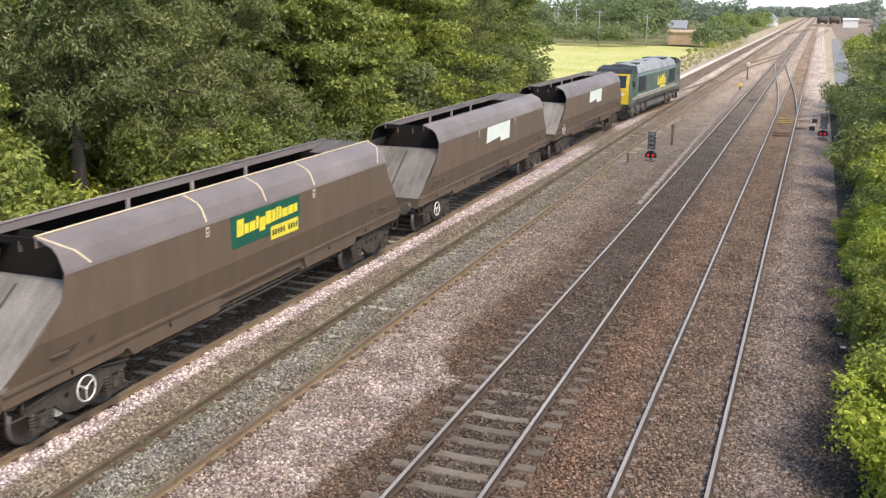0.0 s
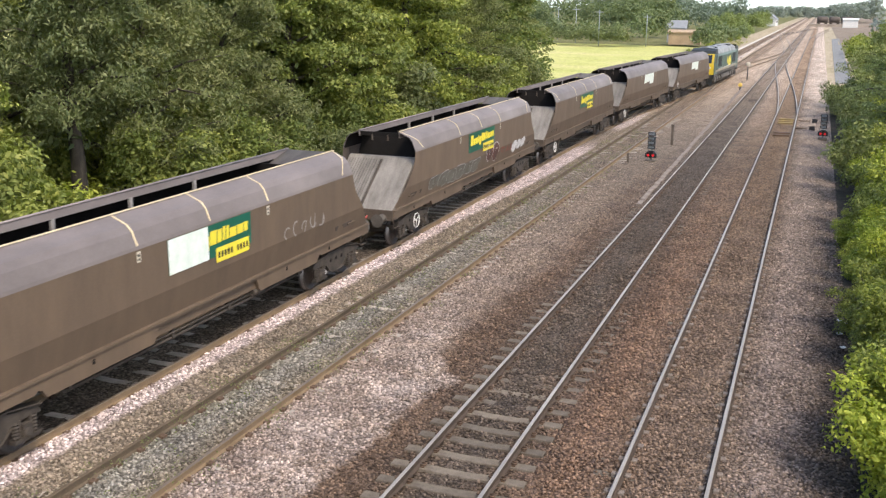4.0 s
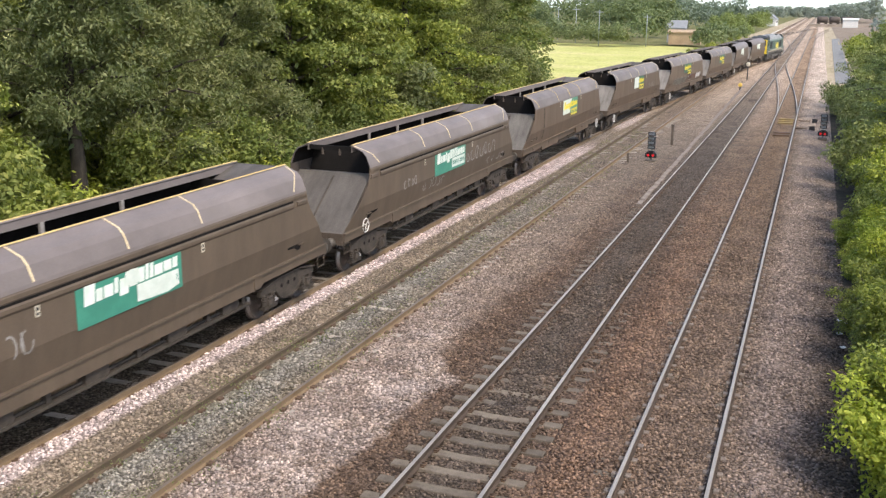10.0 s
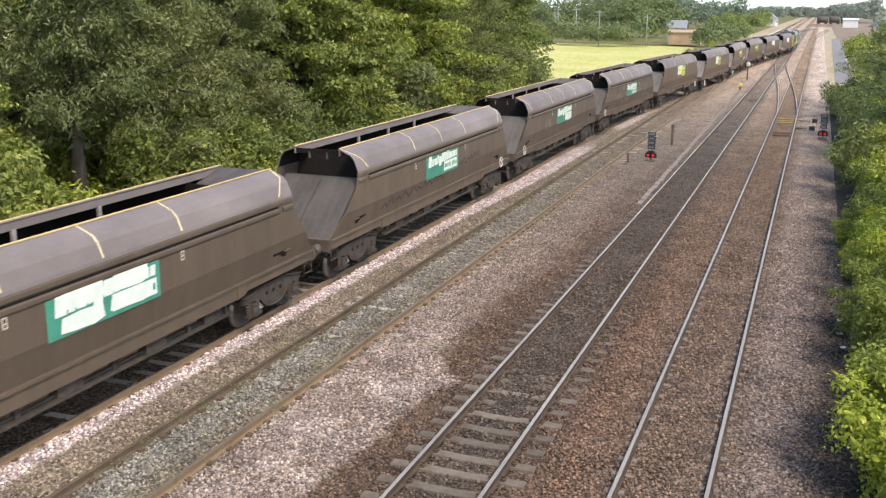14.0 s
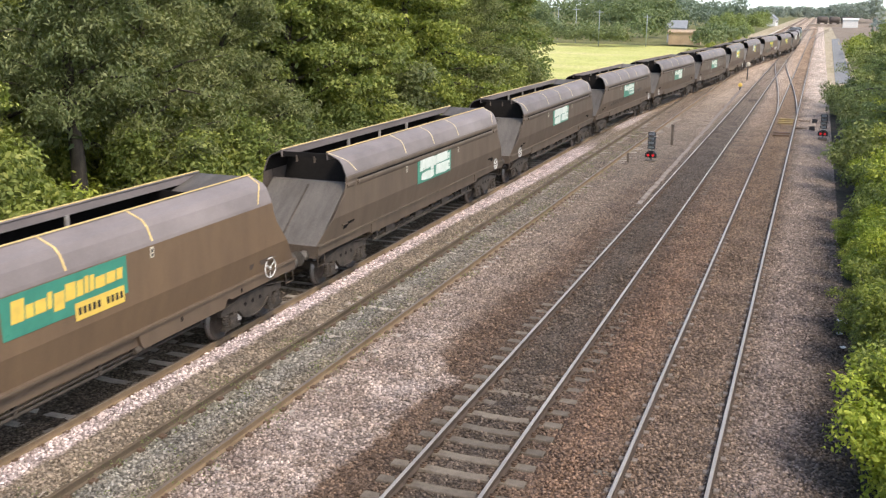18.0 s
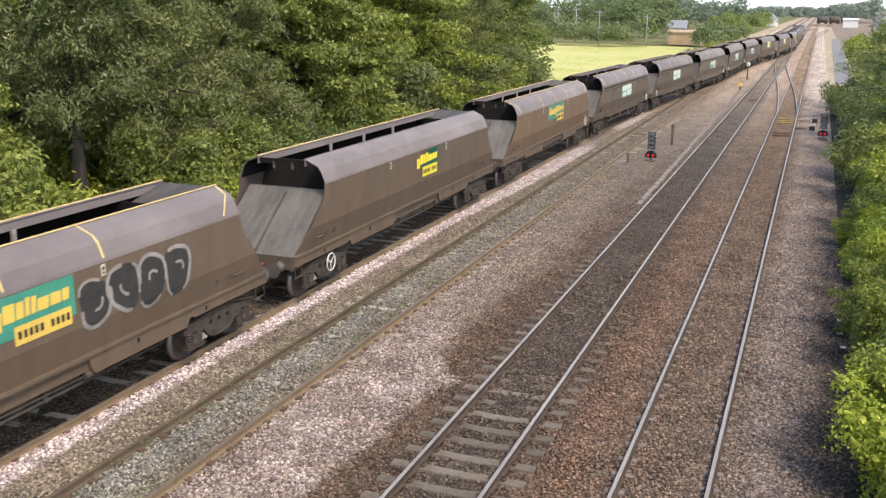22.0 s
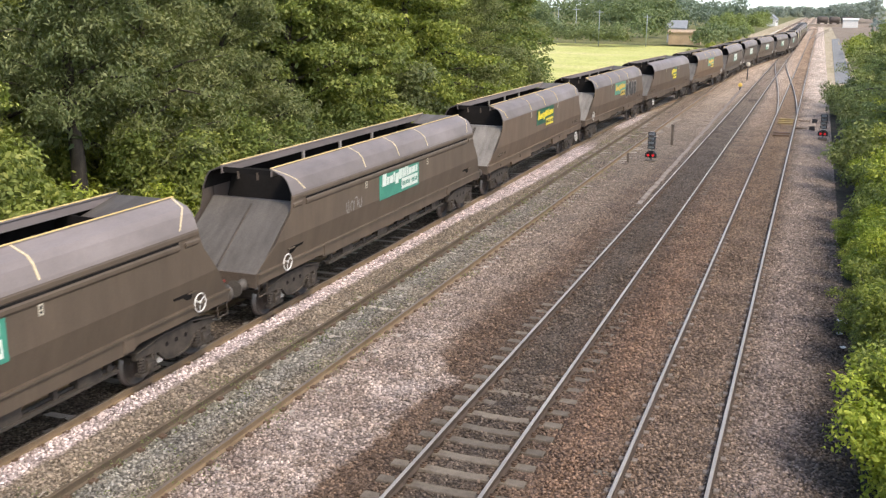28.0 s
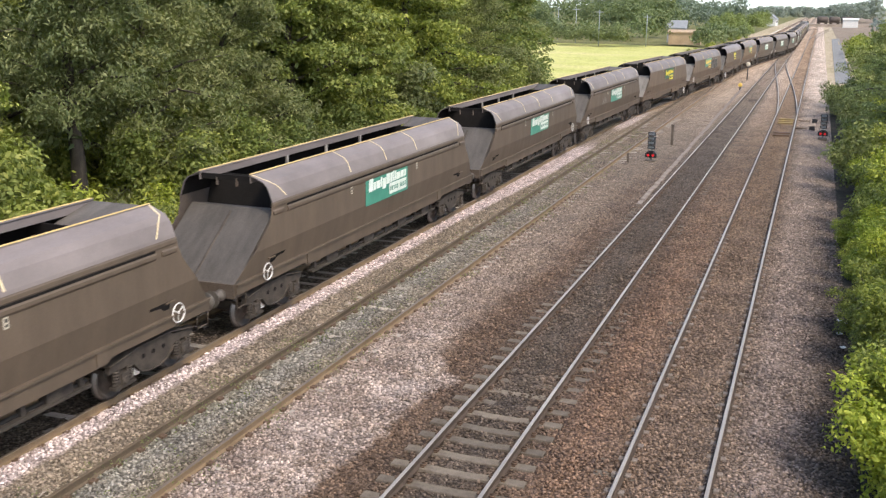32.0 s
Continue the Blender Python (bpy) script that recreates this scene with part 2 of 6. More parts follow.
SLEEPER_PALE = worn("sleeper_pale", (0.47, 0.41, 0.345), (0.28, 0.245, 0.205), 0.9, 0.0, 3.0, 50.0, None, 0.35)
SLEEPER_DARK = worn("sleeper_dark", (0.24, 0.21, 0.18), (0.13, 0.115, 0.10), 0.9, 0.0, 3.0, 50.0, None, 0.35)
IRON = worn("iron_fitting", (0.16, 0.10, 0.065), (0.09, 0.06, 0.04), 0.8, 0.2)
BODY_DARK = worn("wagon_paint_dark", (0.132, 0.098, 0.070), (0.096, 0.072, 0.052), 0.55, 0.0, 0.8, 30.0, (1, 1.4, 0.4), 0.2, 0.05, 0.4, 0.35)
BODY_ORANGE = worn("wagon_paint_brown", (0.168, 0.110, 0.064), (0.128, 0.085, 0.053), 0.55, 0.0, 0.8, 30.0, (1, 1.4, 0.4), 0.2, 0.05, 0.4, 0.35)
BODY = worn("wagon_paint", (0.150, 0.106, 0.072), (0.112, 0.080, 0.056), 0.55, 0.0, 0.8, 30.0, (1, 1.4, 0.4), 0.2, 0.05, 0.4, 0.35)
ROOF = worn("wagon_roof", (0.235, 0.198, 0.186), (0.150, 0.126, 0.118), 0.55, 0.0, 0.5, 30.0, (1.4, 0.6, 1), 0.2, 0.05, 0.45, 0.3)
SLOPE = worn("slope_sheet", (0.225, 0.205, 0.18), (0.12, 0.106, 0.092), 0.6, 0.0, 1.3, 30.0, (2.5, 0.6, 0.6), 0.6, 0.1)
SLOPE_DARK = worn("slope_sheet_dark", (0.120, 0.105, 0.091), (0.074, 0.065, 0.056), 0.6, 0.0, 1.3, 30.0, (2.5, 0.6, 0.6), 0.4, 0.1)
# near-black that carries hopper soot and also the shade of hoods and holes
SOOT_SHADE = worn("hopper_soot_shade", (0.022, 0.019, 0.018), (0.012, 0.011, 0.010), 0.9, 0.0, 1.0, 40.0, None, 0.0, 0.1, 0.1)
BUFFER = worn("dusty_buffer", (0.14, 0.122, 0.105), (0.08, 0.07, 0.06), 0.6, 0.1, 3.0)
STRAP = worn("pale_strap", (0.40, 0.37, 0.34), (0.26, 0.24, 0.22), 0.7, 0.0, 3.0)
INNER = worn("wagon_inside", (0.115, 0.090, 0.074), (0.070, 0.056, 0.047), 0.75, 0.0, 1.0)
FRAME = worn("underframe", (0.145, 0.110, 0.082), (0.095, 0.072, 0.055), 0.7, 0.1, 2.0)
BOGIE = worn("bogie_grime", (0.082, 0.066, 0.052), (0.038, 0.031, 0.026), 0.8, 0.1, 3.0)
WHEEL = worn("wheel_steel", (0.10, 0.085, 0.075), (0.06, 0.05, 0.045), 0.6, 0.4, 2.0)
TREAD = worn("wheel_tread", (0.26, 0.24, 0.225), (0.16, 0.15, 0.14), 0.5, 0.7, 2.0)
CREAM = worn("cream_line", (0.82, 0.68, 0.44), (0.66, 0.53, 0.32), 0.6, 0.0, 4.0)
YELLOW = worn("yellow_line", (0.84, 0.61, 0.24), (0.68, 0.49, 0.20), 0.6, 0.0, 4.0)
WHITE = worn("white_paint", (0.80, 0.79, 0.76), (0.60, 0.58, 0.55), 0.5, 0.0, 5.0)

# ================= mesh helpers =================


def box(bm, x0, x1, y0, y1, z0, z1, mi=0):
    v = [bm.verts.new(p) for p in ((x0, y0, z0), (x1, y0, z0), (x1, y1, z0), (x0, y1, z0), (x0, y0, z1), (x1, y0, z1), (x1, y1, z1), (x0, y1, z1))]
    for f in ((3, 2, 1, 0), (4, 5, 6, 7), (0, 1, 5, 4), (1, 2, 6, 5), (2, 3, 7, 6), (3, 0, 4, 7)):
        bm.faces.new([v[i] for i in f]).material_index = mi
    return v


def prism(bm, outline, at, mi=0):
    """A closed outline put through at(u, v, side) for side 0 and 1, joined into a solid."""
    a = [bm.verts.new(at(u, v, 0)) for u, v in outline]
    b = [bm.verts.new(at(u, v, 1)) for u, v in outline]
    n = len(a)
    for i in range(n):
        bm.faces.new((a[i], a[(i + 1) % n], b[(i + 1) % n], b[i])).material_index = mi
    bm.faces.new(a[::-1]).material_index = mi
    bm.faces.new(b).material_index = mi


def strip(bm, line, thick, y0, y1, mi=0):
    """A bent sheet: the line of (x, z) points, thickened inwards, from y0 to y1."""
    out, inn = [], []
    for i, (x, z) in enumerate(line):
        xa, za = line[max(i - 1, 0)]
        xb, zb = line[min(i + 1, len(line) - 1)]
        d = math.hypot(xb - xa, zb - za) or 1.0
        nx, nz = (zb - za) / d, -(xb - xa) / d
        out.append((x, z))
        inn.append((x - nx * thick, z - nz * thick))
    prism(bm, out + inn[::-1], lambda u, v, s: (u, (y0, y1)[s], v), mi)


def tube(bm, p, q, r, n=8, r2=None, mi=0, caps=True):
    p, q = Vector(p), Vector(q)
    w = (q - p).normalized()
    a = w.orthogonal().normalized()
    b = w.cross(a)
    rings = []
    for c, rr in ((p, r), (q, r if r2 is None else r2)):
        rings.append([bm.verts.new(c + (a * math.cos(t) + b * math.sin(t)) * rr) for t in (2 * math.pi * k / n for k in range(n))])
    for k in range(n):
        f = bm.faces.new((rings[0][k], rings[0][(k + 1) % n], rings[1][(k + 1) % n], rings[1][k]))
        f.smooth, f.material_index = True, mi
    if caps:
        bm.faces.new(rings[0][::-1]).material_index = mi
        bm.faces.new(rings[1]).material_index = mi


def lathe(bm, profile, centre, n=20, mi=0):
    """A turned body about the x axis: profile of (x, radius)."""
    cx, cy, cz = centre
    rings = [[bm.verts.new((cx + x, cy + r * math.cos(t), cz + r * math.sin(t))) for t in (2 * math.pi * k / n for k in range(n))] for x, r in profile]
    for a, b in zip(rings, rings[1:]):
        for k in range(n):
            f = bm.faces.new((a[k], a[(k + 1) % n], b[(k + 1) % n], b[k]))
            f.smooth, f.material_index = True, mi
    bm.faces.new(rings[0][::-1]).material_index = mi
    bm.faces.new(rings[-1]).material_index = mi


def finish(name, bm, mats, bevel=0.0):
    if bevel:
        bmesh.ops.bevel(bm, geom=[e for e in bm.edges if len(e.link_faces) == 2 and e.calc_face_angle(0) > 0.6], offset=bevel, segments=1, affect="EDGES", clamp_overlap=True)
    bmesh.ops.recalc_face_normals(bm, faces=bm.faces)
    me = bpy.data.meshes.new(name)
    bm.to_mesh(me)
    bm.free()
    for m in mats if isinstance(mats, (list, tuple)) else [mats]:
        me.materials.append(m)
    return me


def part(name, bm, material, parent, label="", bevel=0.0, at=None):
    ob = new(name, bm if isinstance(bm, bpy.types.Mesh) else finish(name, bm, material, bevel))
    ob.parent = parent
    if at is not None:
        ob.location = at
    if label:
        tagged(ob, label)
    return ob


def raw(name, verts, faces, mats):
    me = bpy.data.meshes.new(name)
    me.from_pydata(verts, [], faces)
    for m in mats if isinstance(mats, (list, tuple)) else [mats]:
        me.materials.append(m)
    me.update()
    return me


B = bmesh.new

# ================= the line of the train =================
T1, T2, T3, T4 = -13.69, -10.39, -5.30, -1.80
HALF = 0.7525
KNOT_Y = np.array([-600, 58, 66, 75, 90, 103, 112, 122, 132, 148, 167, 186, 202, 1200.0])
KNOT_X = np.array([T1, T1, -13.55, -13.15, -12.2, -11.3, -10.65, -10.25, -10.12, -9.4, -7.8, -6.1, T3, T3])


def route_x(y, reach=8.0):
    return float(np.mean(np.interp(y + np.linspace(-reach, reach, 25), KNOT_Y, KNOT_X)))


ROUTE = [(y, route_x(y)) for y in np.arange(-420.0, 900.0, 2.0)]
_len = np.concatenate(([0.0], np.cumsum([math.hypot(b[0] - a[0], b[1] - a[1]) for a, b in zip(ROUTE, ROUTE[1:])])))
_len -= float(np.interp(0.0, [r[0] for r in ROUTE], _len))


def on_route(s, lead=5.0):
    """Pose of a vehicle whose middle is s metres along the route; its ends ride on the line."""
    ys, xs = [r[0] for r in ROUTE], [r[1] for r in ROUTE]
    f = lambda d: (np.interp(d, _len, xs), np.interp(d, _len, ys))
    (xa, ya), (xb, yb) = f(s - lead), f(s + lead)
    return Matrix.LocRotScale(((xa + xb) / 2, (ya + yb) / 2, 0), Euler((0, 0, math.atan2(-(xb - xa), yb - ya))), None)


SPEED = 8.924

CLIP_PALE = worn("clip_pale", (0.25, 0.205, 0.17), (0.16, 0.13, 0.11), 0.8)

# ================= ground and tracks =================
BED_X = [-2500, -600, -200, -90, -50, -36, -28, -23, -19.5, -17.6, -16.3, -15.4]
BED_Z = [-0.5, -0.5, -0.5, -0.6, -0.7, -0.8, -0.9, -1.0, -1.0, -0.95, -0.55, -0.21]
PROF = [(-15.4, -0.21), (-14.9, -0.18), (-12.9, -0.185), (-12.75, -0.12), (-12.45, -0.07), (-12.1, -0.12), (-11.6, -0.165), (-11.0, -0.172), (-9.8, -0.172), (-9.1, -0.165),
        (-8.6, -0.16), (-7.4, -0.16), (-6.95, -0.185), (-6.6, -0.222), (-6.4, -0.232), (-4.2, -0.232), (-3.98, -0.215), (-3.7, -0.178), (-3.2, -0.158), (-2.7, -0.162),
        (-0.9, -0.162), (-0.4, -0.165), (0.6, -0.22), (1.4, -0.34)]
TAIL_X = [2.2, 3.2, 4.6, 7, 12, 30, 80, 250, 700, 2500]
TAIL_Z = [-0.35, -0.2, 0.0, 0.1, 0.2, 0.2, 0.0, 0.0, 0.0, 0.0]


def bed_rise(x, y):
    """The nearest bays of the running line are scooped out; farther on the stone reaches the sleeper tops."""
    d = np.asarray(x) - T3
    gauge = np.clip((0.80 - np.abs(d)) / 0.14, 0, 1)
    left = np.clip((d + 1.70) / 0.3, 0, 1) * (d < 0) * (1 - gauge)
    right = np.clip((1.60 - d) / 0.3, 0, 1) * (d > 0) * (1 - gauge)
    return gauge * np.interp(y, (15.5, 18.5, 22.0), (0.0, 0.045, 0.072)) + left * np.interp(y, (17.0, 24.0, 48.0), (0.0, 0.046, 0.062)) + right * np.interp(y, (15.5, 20.0, 26.0), (0.0, 0.04, 0.066))


def ground_sheet():
    mid = list(np.arange(-15.2, 1.41, 0.24))
    xs = BED_X + mid + TAIL_X
    pz = lambda x: float(np.interp(x, [p[0] for p in PROF], [p[1] for p in PROF]))
    zs = BED_Z + [pz(x) for x in mid] + TAIL_Z
    ys = [-900, -420, -200, -80, -30, -8] + list(np.arange(0, 70, 0.9)) + list(np.arange(70, 130, 5.0)) + [140, 160, 185, 210, 240, 280, 340, 420, 520, 700, 1000, 1600, 4500]
    verts, faces, mats = [], [], []
    n = len(xs)
    for y in ys:
        for x, z in zip(xs, zs):
            z += bed_rise(x, y)
            a = 0.018 if -15 < x < 1.4 else (0.12 if -30 < x < 6 and not (x > 1.5 and y > 105) else 0.0)
            verts.append((x, y, z + a * noise.noise((x * 1.3, y * 0.9, 3.1)) * 2))
    for j in range(len(ys) - 1):
        for i in range(n - 1):
            x, y = (xs[i] + xs[i + 1]) / 2, (ys[j] + ys[j + 1]) / 2
            faces.append((j * n + i, j * n + i + 1, (j + 1) * n + i + 1, (j + 1) * n + i))
            if -15.5 < x < 1.6:
                k = 0
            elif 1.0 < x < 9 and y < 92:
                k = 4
            elif x < -22 and 50 < y < 232:
                k = 2
            elif (-22 < x < -15 and y > 85) or (0 < x < 5 and y > 85):
                k = 3
            elif 0 < x < 60 and y > 250:
                k = 5
            else:
                k = 1
            mats.append(k)
    me = raw("ground", verts, faces, [BALLAST, VERGE, FIELD, DRY, THICKET_GROUND, YARD])
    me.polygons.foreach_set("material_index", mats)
    me.polygons.foreach_set("use_smooth", [True] * len(mats))
    tagged(new("ground", me), "railway ground of crushed stone ballast with grassy verges and a field", "ground", kind="structure")


ground_sheet()

RAIL_PROFILE = [(-0.07, -0.159), (0.07, -0.159), (0.07, -0.148), (0.014, -0.128), (0.010, -0.05), (0.034, -0.038), (0.036, -0.008), (0.028, 0.0),
                (-0.028, 0.0), (-0.036, -0.008), (-0.034, -0.038), (-0.010, -0.05), (-0.014, -0.128), (-0.07, -0.148)]


def rail_mesh(line, side, mats):
    """A rail swept along a line of (x, y), moved sideways by side."""
    verts, faces, mi = [], [], []
    n = len(RAIL_PROFILE)
    for i, (x, y) in enumerate(line):
        xa, ya = line[max(i - 1, 0)]
        xb, yb = line[min(i + 1, len(line) - 1)]
        d = math.hypot(xb - xa, yb - ya)
        rx, ry = (yb - ya) / d, -(xb - xa) / d
        verts += [(x + rx * (side + u), y + ry * (side + u), v) for u, v in RAIL_PROFILE]
    for j in range(len(line) - 1):
        for i in range(n):
            k = (i + 1) % n
            faces.append((j * n + i, j * n + k, (j + 1) * n + k, (j + 1) * n + i))
            mi.append(1 if i in (6, 7, 8) else 0)
    faces += [tuple(range(n))[::-1], tuple(range((len(line) - 1) * n, len(line) * n))]
    mi += [0, 0]
    me = raw("rail", verts, faces, mats)
    me.polygons.foreach_set("material_index", mi)
    return me


def sleeper_mesh(mat, mid_dip=0.02):
    bm = B()
    tops = [(-1.25, -0.175), (-1.22, -0.165), (-0.5, -0.168), (-0.3, -0.168 - mid_dip), (0.3, -0.168 - mid_dip), (0.5, -0.168), (1.22, -0.165), (1.25, -0.175)]
    rows = []
    for x, z in tops:
        rows.append([bm.verts.new((x, yy, zz)) for yy, zz in ((-0.14, -0.36), (-0.115, z - 0.012), (-0.10, z), (0.10, z), (0.115, z - 0.012), (0.14, -0.36))])
    for a, b in zip(rows, rows[1:]):
        for k in range(5):
            bm.faces.new((a[k], b[k], b[k + 1], a[k + 1]))
    bm.faces.new(rows[0])
    bm.faces.new(rows[-1][::-1])
    return finish("sleeper", bm, mat)


def clip_mesh(mat, big=False):
    """A pair of rail fastenings at one rail: base plate lugs and spring clips."""
    bm = B()
    for s in (-1, 1):
        box(bm, s * 0.075, s * (0.17 if big else 0.14), -0.07, 0.07, -0.168, -0.118 if big else -0.148)
        tube(bm, (s * 0.06, -0.045, -0.125), (s * 0.15, -0.045, -0.12), 0.014, 5)
        tube(bm, (s * 0.06, 0.045, -0.125), (s * 0.15, 0.045, -0.12), 0.014, 5)
        tube(bm, (s * 0.15, -0.05, -0.12), (s * 0.15, 0.05, -0.12), 0.014, 5)
    return finish("rail_clip", bm, mat)


def track(line, label, rail_mats, sleep_mat=None, y0=0.0, y1=0.0, phase=0.0, clip=IRON, clips_to=48.0, big=False, dip=0.015, left_mats=None):
    top = tagged(new("railway_track"), label, "track", "tracks of the line", "structure")
    for s in (-HALF, HALF):
        part("rail", rail_mesh(line, s, left_mats if left_mats and s < 0 else rail_mats), None, top)
    if sleep_mat:
        me, cm = sleeper_mesh(sleep_mat, dip), clip_mesh(clip, big)
        y = y0 + phase
        ly, lx = [p[1] for p in line], [p[0] for p in line]
        while y < y1:
            x = float(np.interp(y, ly, lx))
            ob = part("sleeper", me, None, top, at=(x, y, random.uniform(-0.008, 0.004)))
            ob.rotation_euler.z = math.atan2(-(np.interp(y + 1, ly, lx) - x), 1) + random.uniform(-0.006, 0.006)
            if y < clips_to:
                for s in (-HALF, HALF):
                    part("rail_clip", cm, None, ob, at=(s, 0, 0))
            y += 0.65
    return top


def straight(x, y0, y1):
    return [(x, y) for y in np.linspace(y0, y1, max(2, int((y1 - y0) / 12)))]


track(straight(T1, -420, 60) + [(T1, y) for y in range(64, 720, 16)], "brown railed track under the coal train with dark sleepers", [RUST_PALE, RAIL_DULL], SLEEPER_PALE, 5, 105, 0.2, clips_to=30.0, big=True)
track(straight(T2, -420, 420), "little used track with rusty rails half buried in ballast", [RUST_PALE, RAIL_DULL], SLEEPER_PALE, 5, 75, 0.1, big=True, clips_to=42.0, left_mats=[RUST_DARK, RUST_DARK])
track(straight(T3, -420, 720), "running line with bright rail heads and concrete sleepers", [RUST, RAIL_TOP], CONCRETE, 7, 100, 0.13)
track(straight(T4, -420, 720), "running line with bright rail heads and filled ballast", [RUST, RAIL_TOP], CONCRETE, 7, 100, 0.4, clip=CLIP_PALE, clips_to=36.0, big=True)
track([(route_x(y), y) for y in np.arange(57.0, 212.0, 3.0)], "rusty connecting track that curves across to the running lines", [RUST_PALE, RAIL_DULL], SLEEPER_DARK, 64, 118)


def s_curve(xa, ya, xb, yb, n=24):
    out = []
    for k in range(n):
        u = k / (n - 1)
        w = u * u * (3 - 2 * u)
        out.append((xa + (xb - xa) * (0.5 * w + 0.5 * u), ya + (yb - ya) * u))
    return out


track(s_curve(T4, 80, T3, 166), "crossover between the two running lines", [RUST, RAIL_TOP])
track(s_curve(T3, 196, T2 - 0.2, 330), "crossover towards the left hand lines", [RUST, RAIL_TOP])
track(s_curve(T4, 290, 6.0, 520) + [(9.5 + 0.06 * (y - 540) + 0.00035 * (y - 540) ** 2, y) for y in range(548, 760, 16)], "branch track that curves away", [RUST, RAIL_TOP])
track(s_curve(T2 - 0.2, 332, T4, 470), "crossover in the far junction", [RUST, RAIL_TOP])
track(s_curve(T1, 300, T2, 372), "crossover between the far left hand lines", [RUST, RAIL_TOP])

# ================= hopper wagons =================
DECAL_GREEN = worn("logo_green", (0.012, 0.115, 0.075), (0.010, 0.085, 0.055), 0.35, 0.0, 2.0, 40.0, None, 0.12, 0.03, 0.45, 0.2)
DECAL_TEAL = worn("logo_faded_green", (0.07, 0.30, 0.21), (0.05, 0.22, 0.16), 0.3, 0.0, 2.0, 40.0, None, 0.12, 0.03, 0.45, 0.2)
DECAL_YELLOW = worn("logo_yellow", (0.85, 0.72, 0.05), (0.70, 0.58, 0.06), 0.4, 0.0, 4.0, 40.0, None, 0.12, 0.03, 0.45, 0.2)
DECAL_ORANGE = worn("logo_faded_yellow", (0.82, 0.56, 0.10), (0.65, 0.45, 0.10), 0.4, 0.0, 4.0, 40.0, None, 0.12, 0.03, 0.45, 0.2)
DECAL_WHITE = worn("logo_bleached_glare", (0.80, 0.84, 0.78), (0.62, 0.70, 0.62), 0.3, 0.0, 3.0, 40.0, None, 0.12, 0.03, 0.45, 0.2)
DECAL_BLACK = worn("logo_black", (0.03, 0.03, 0.03), (0.02, 0.02, 0.02), 0.5, 0.0, 3.0)
TAG_PLATE = worn("tag_plate", (0.74, 0.68, 0.55), (0.5, 0.45, 0.36), 0.5, 0.0, 8.0)
COCK_RED = worn("faded_red", (0.34, 0.06, 0.05), (0.22, 0.05, 0.04), 0.6, 0.0, 5.0)
PAINT_GREY = worn("spray_grey", (0.36, 0.34, 0.32), (0.24, 0.22, 0.2), 0.6, 0.0, 3.0)
PAINT_DUST = worn("spray_dust", (0.17, 0.165, 0.135), (0.12, 0.105, 0.08), 0.6, 0.0, 2.0)
PAINT_MIXED = worn("spray_mixed", (0.17, 0.05, 0.035), (0.045, 0.045, 0.04), 0.6, 0.0, 2.2)
PAINT_WHITE = worn("spray_white", (0.72, 0.70, 0.68), (0.5, 0.47, 0.45), 0.6, 0.0, 3.0)
PAINT_DARK = worn("spray_dark", (0.05, 0.045, 0.04), (0.03, 0.03, 0.03), 0.6, 0.0, 3.0)

ROOF_LINE = [(1.362, 3.10), (1.345, 3.17), (1.235, 3.45), (1.12, 3.585), (0.75, 3.745)]
# ends of the canopy: the hood reaches farther over the leading end
REAR, FRONT = -6.97, 7.27


def side_x(z):
    return 1.36 if z > 2.02 else 1.36 - (2.02 - z) * 0.22


def body_side(bm, s, stepped):
    """One flank: upright, then leaning in; its ends run out over the bogies."""
    back = [(REAR - 0.02, 3.10), (REAR - 0.05, 2.86), (REAR - 0.15, 2.60), (-8.55, 1.46), (-8.62, 1.40)]
    fore = [(FRONT + 0.02, 3.10), (FRONT + 0.08, 2.86), (FRONT + 0.20, 2.60), (8.42, 1.46), (8.50, 1.40)]
    zs = [3.10, 2.86, 2.60, 2.02, 1.46, 1.40]
    edge = lambda line, z: float(np.interp(-z, [-q[1] for q in line], [q[0] for q in line]))
    outer, inner = [], []
    cols = [-1, -0.6, -0.2, 0.2, 0.6, 1]
    for z in zs:
        ya, yb = edge(back, z), edge(fore, z)
        outer.append([bm.verts.new((s * side_x(z), ya + (yb - ya) * (c + 1) / 2, z)) for c in cols])
        inner.append([bm.verts.new((s * (side_x(z) - 0.02), ya + (yb - ya) * (c + 1) / 2, z)) for c in cols])
    for mi, grid in enumerate((outer, inner)):
        for a, b in zip(grid, grid[1:]):
            for k in range(len(cols) - 1):
                bm.faces.new((a[k], a[k + 1], b[k + 1], b[k])).material_index = mi
    for a, b, c, d in zip(outer, outer[1:], inner, inner[1:]):
        bm.faces.new((a[0], b[0], d[0], c[0]))
        bm.faces.new((a[-1], b[-1], d[-1], c[-1]))
    for o, i in ((outer[0], inner[0]), (outer[-1], inner[-1])):
        for k in range(len(cols) - 1):
            bm.faces.new((o[k], o[k + 1], i[k + 1], i[k]))
    if stepped:
        prism(bm, [(1.362, 2.90), (1.40, 2.87), (1.40, 2.80), (1.362, 2.74)], lambda u, v, e: (s * u, (REAR + 0.72, FRONT - 0.72)[e], v))
        for ya, yb in ((REAR + 0.02, REAR + 0.5), (FRONT - 0.5, FRONT - 0.02)):
            prism(bm, [(1.362, 2.90), (1.39, 2.87), (1.39, 2.80), (1.362, 2.76)], lambda u, v, e: (s * u, (ya, yb)[e], v))
        prism(bm, [(1.362, 3.09), (1.375, 3.06), (1.375, 2.98), (1.362, 2.96)], lambda u, v, e: (s * u, (REAR, FRONT)[e], v))


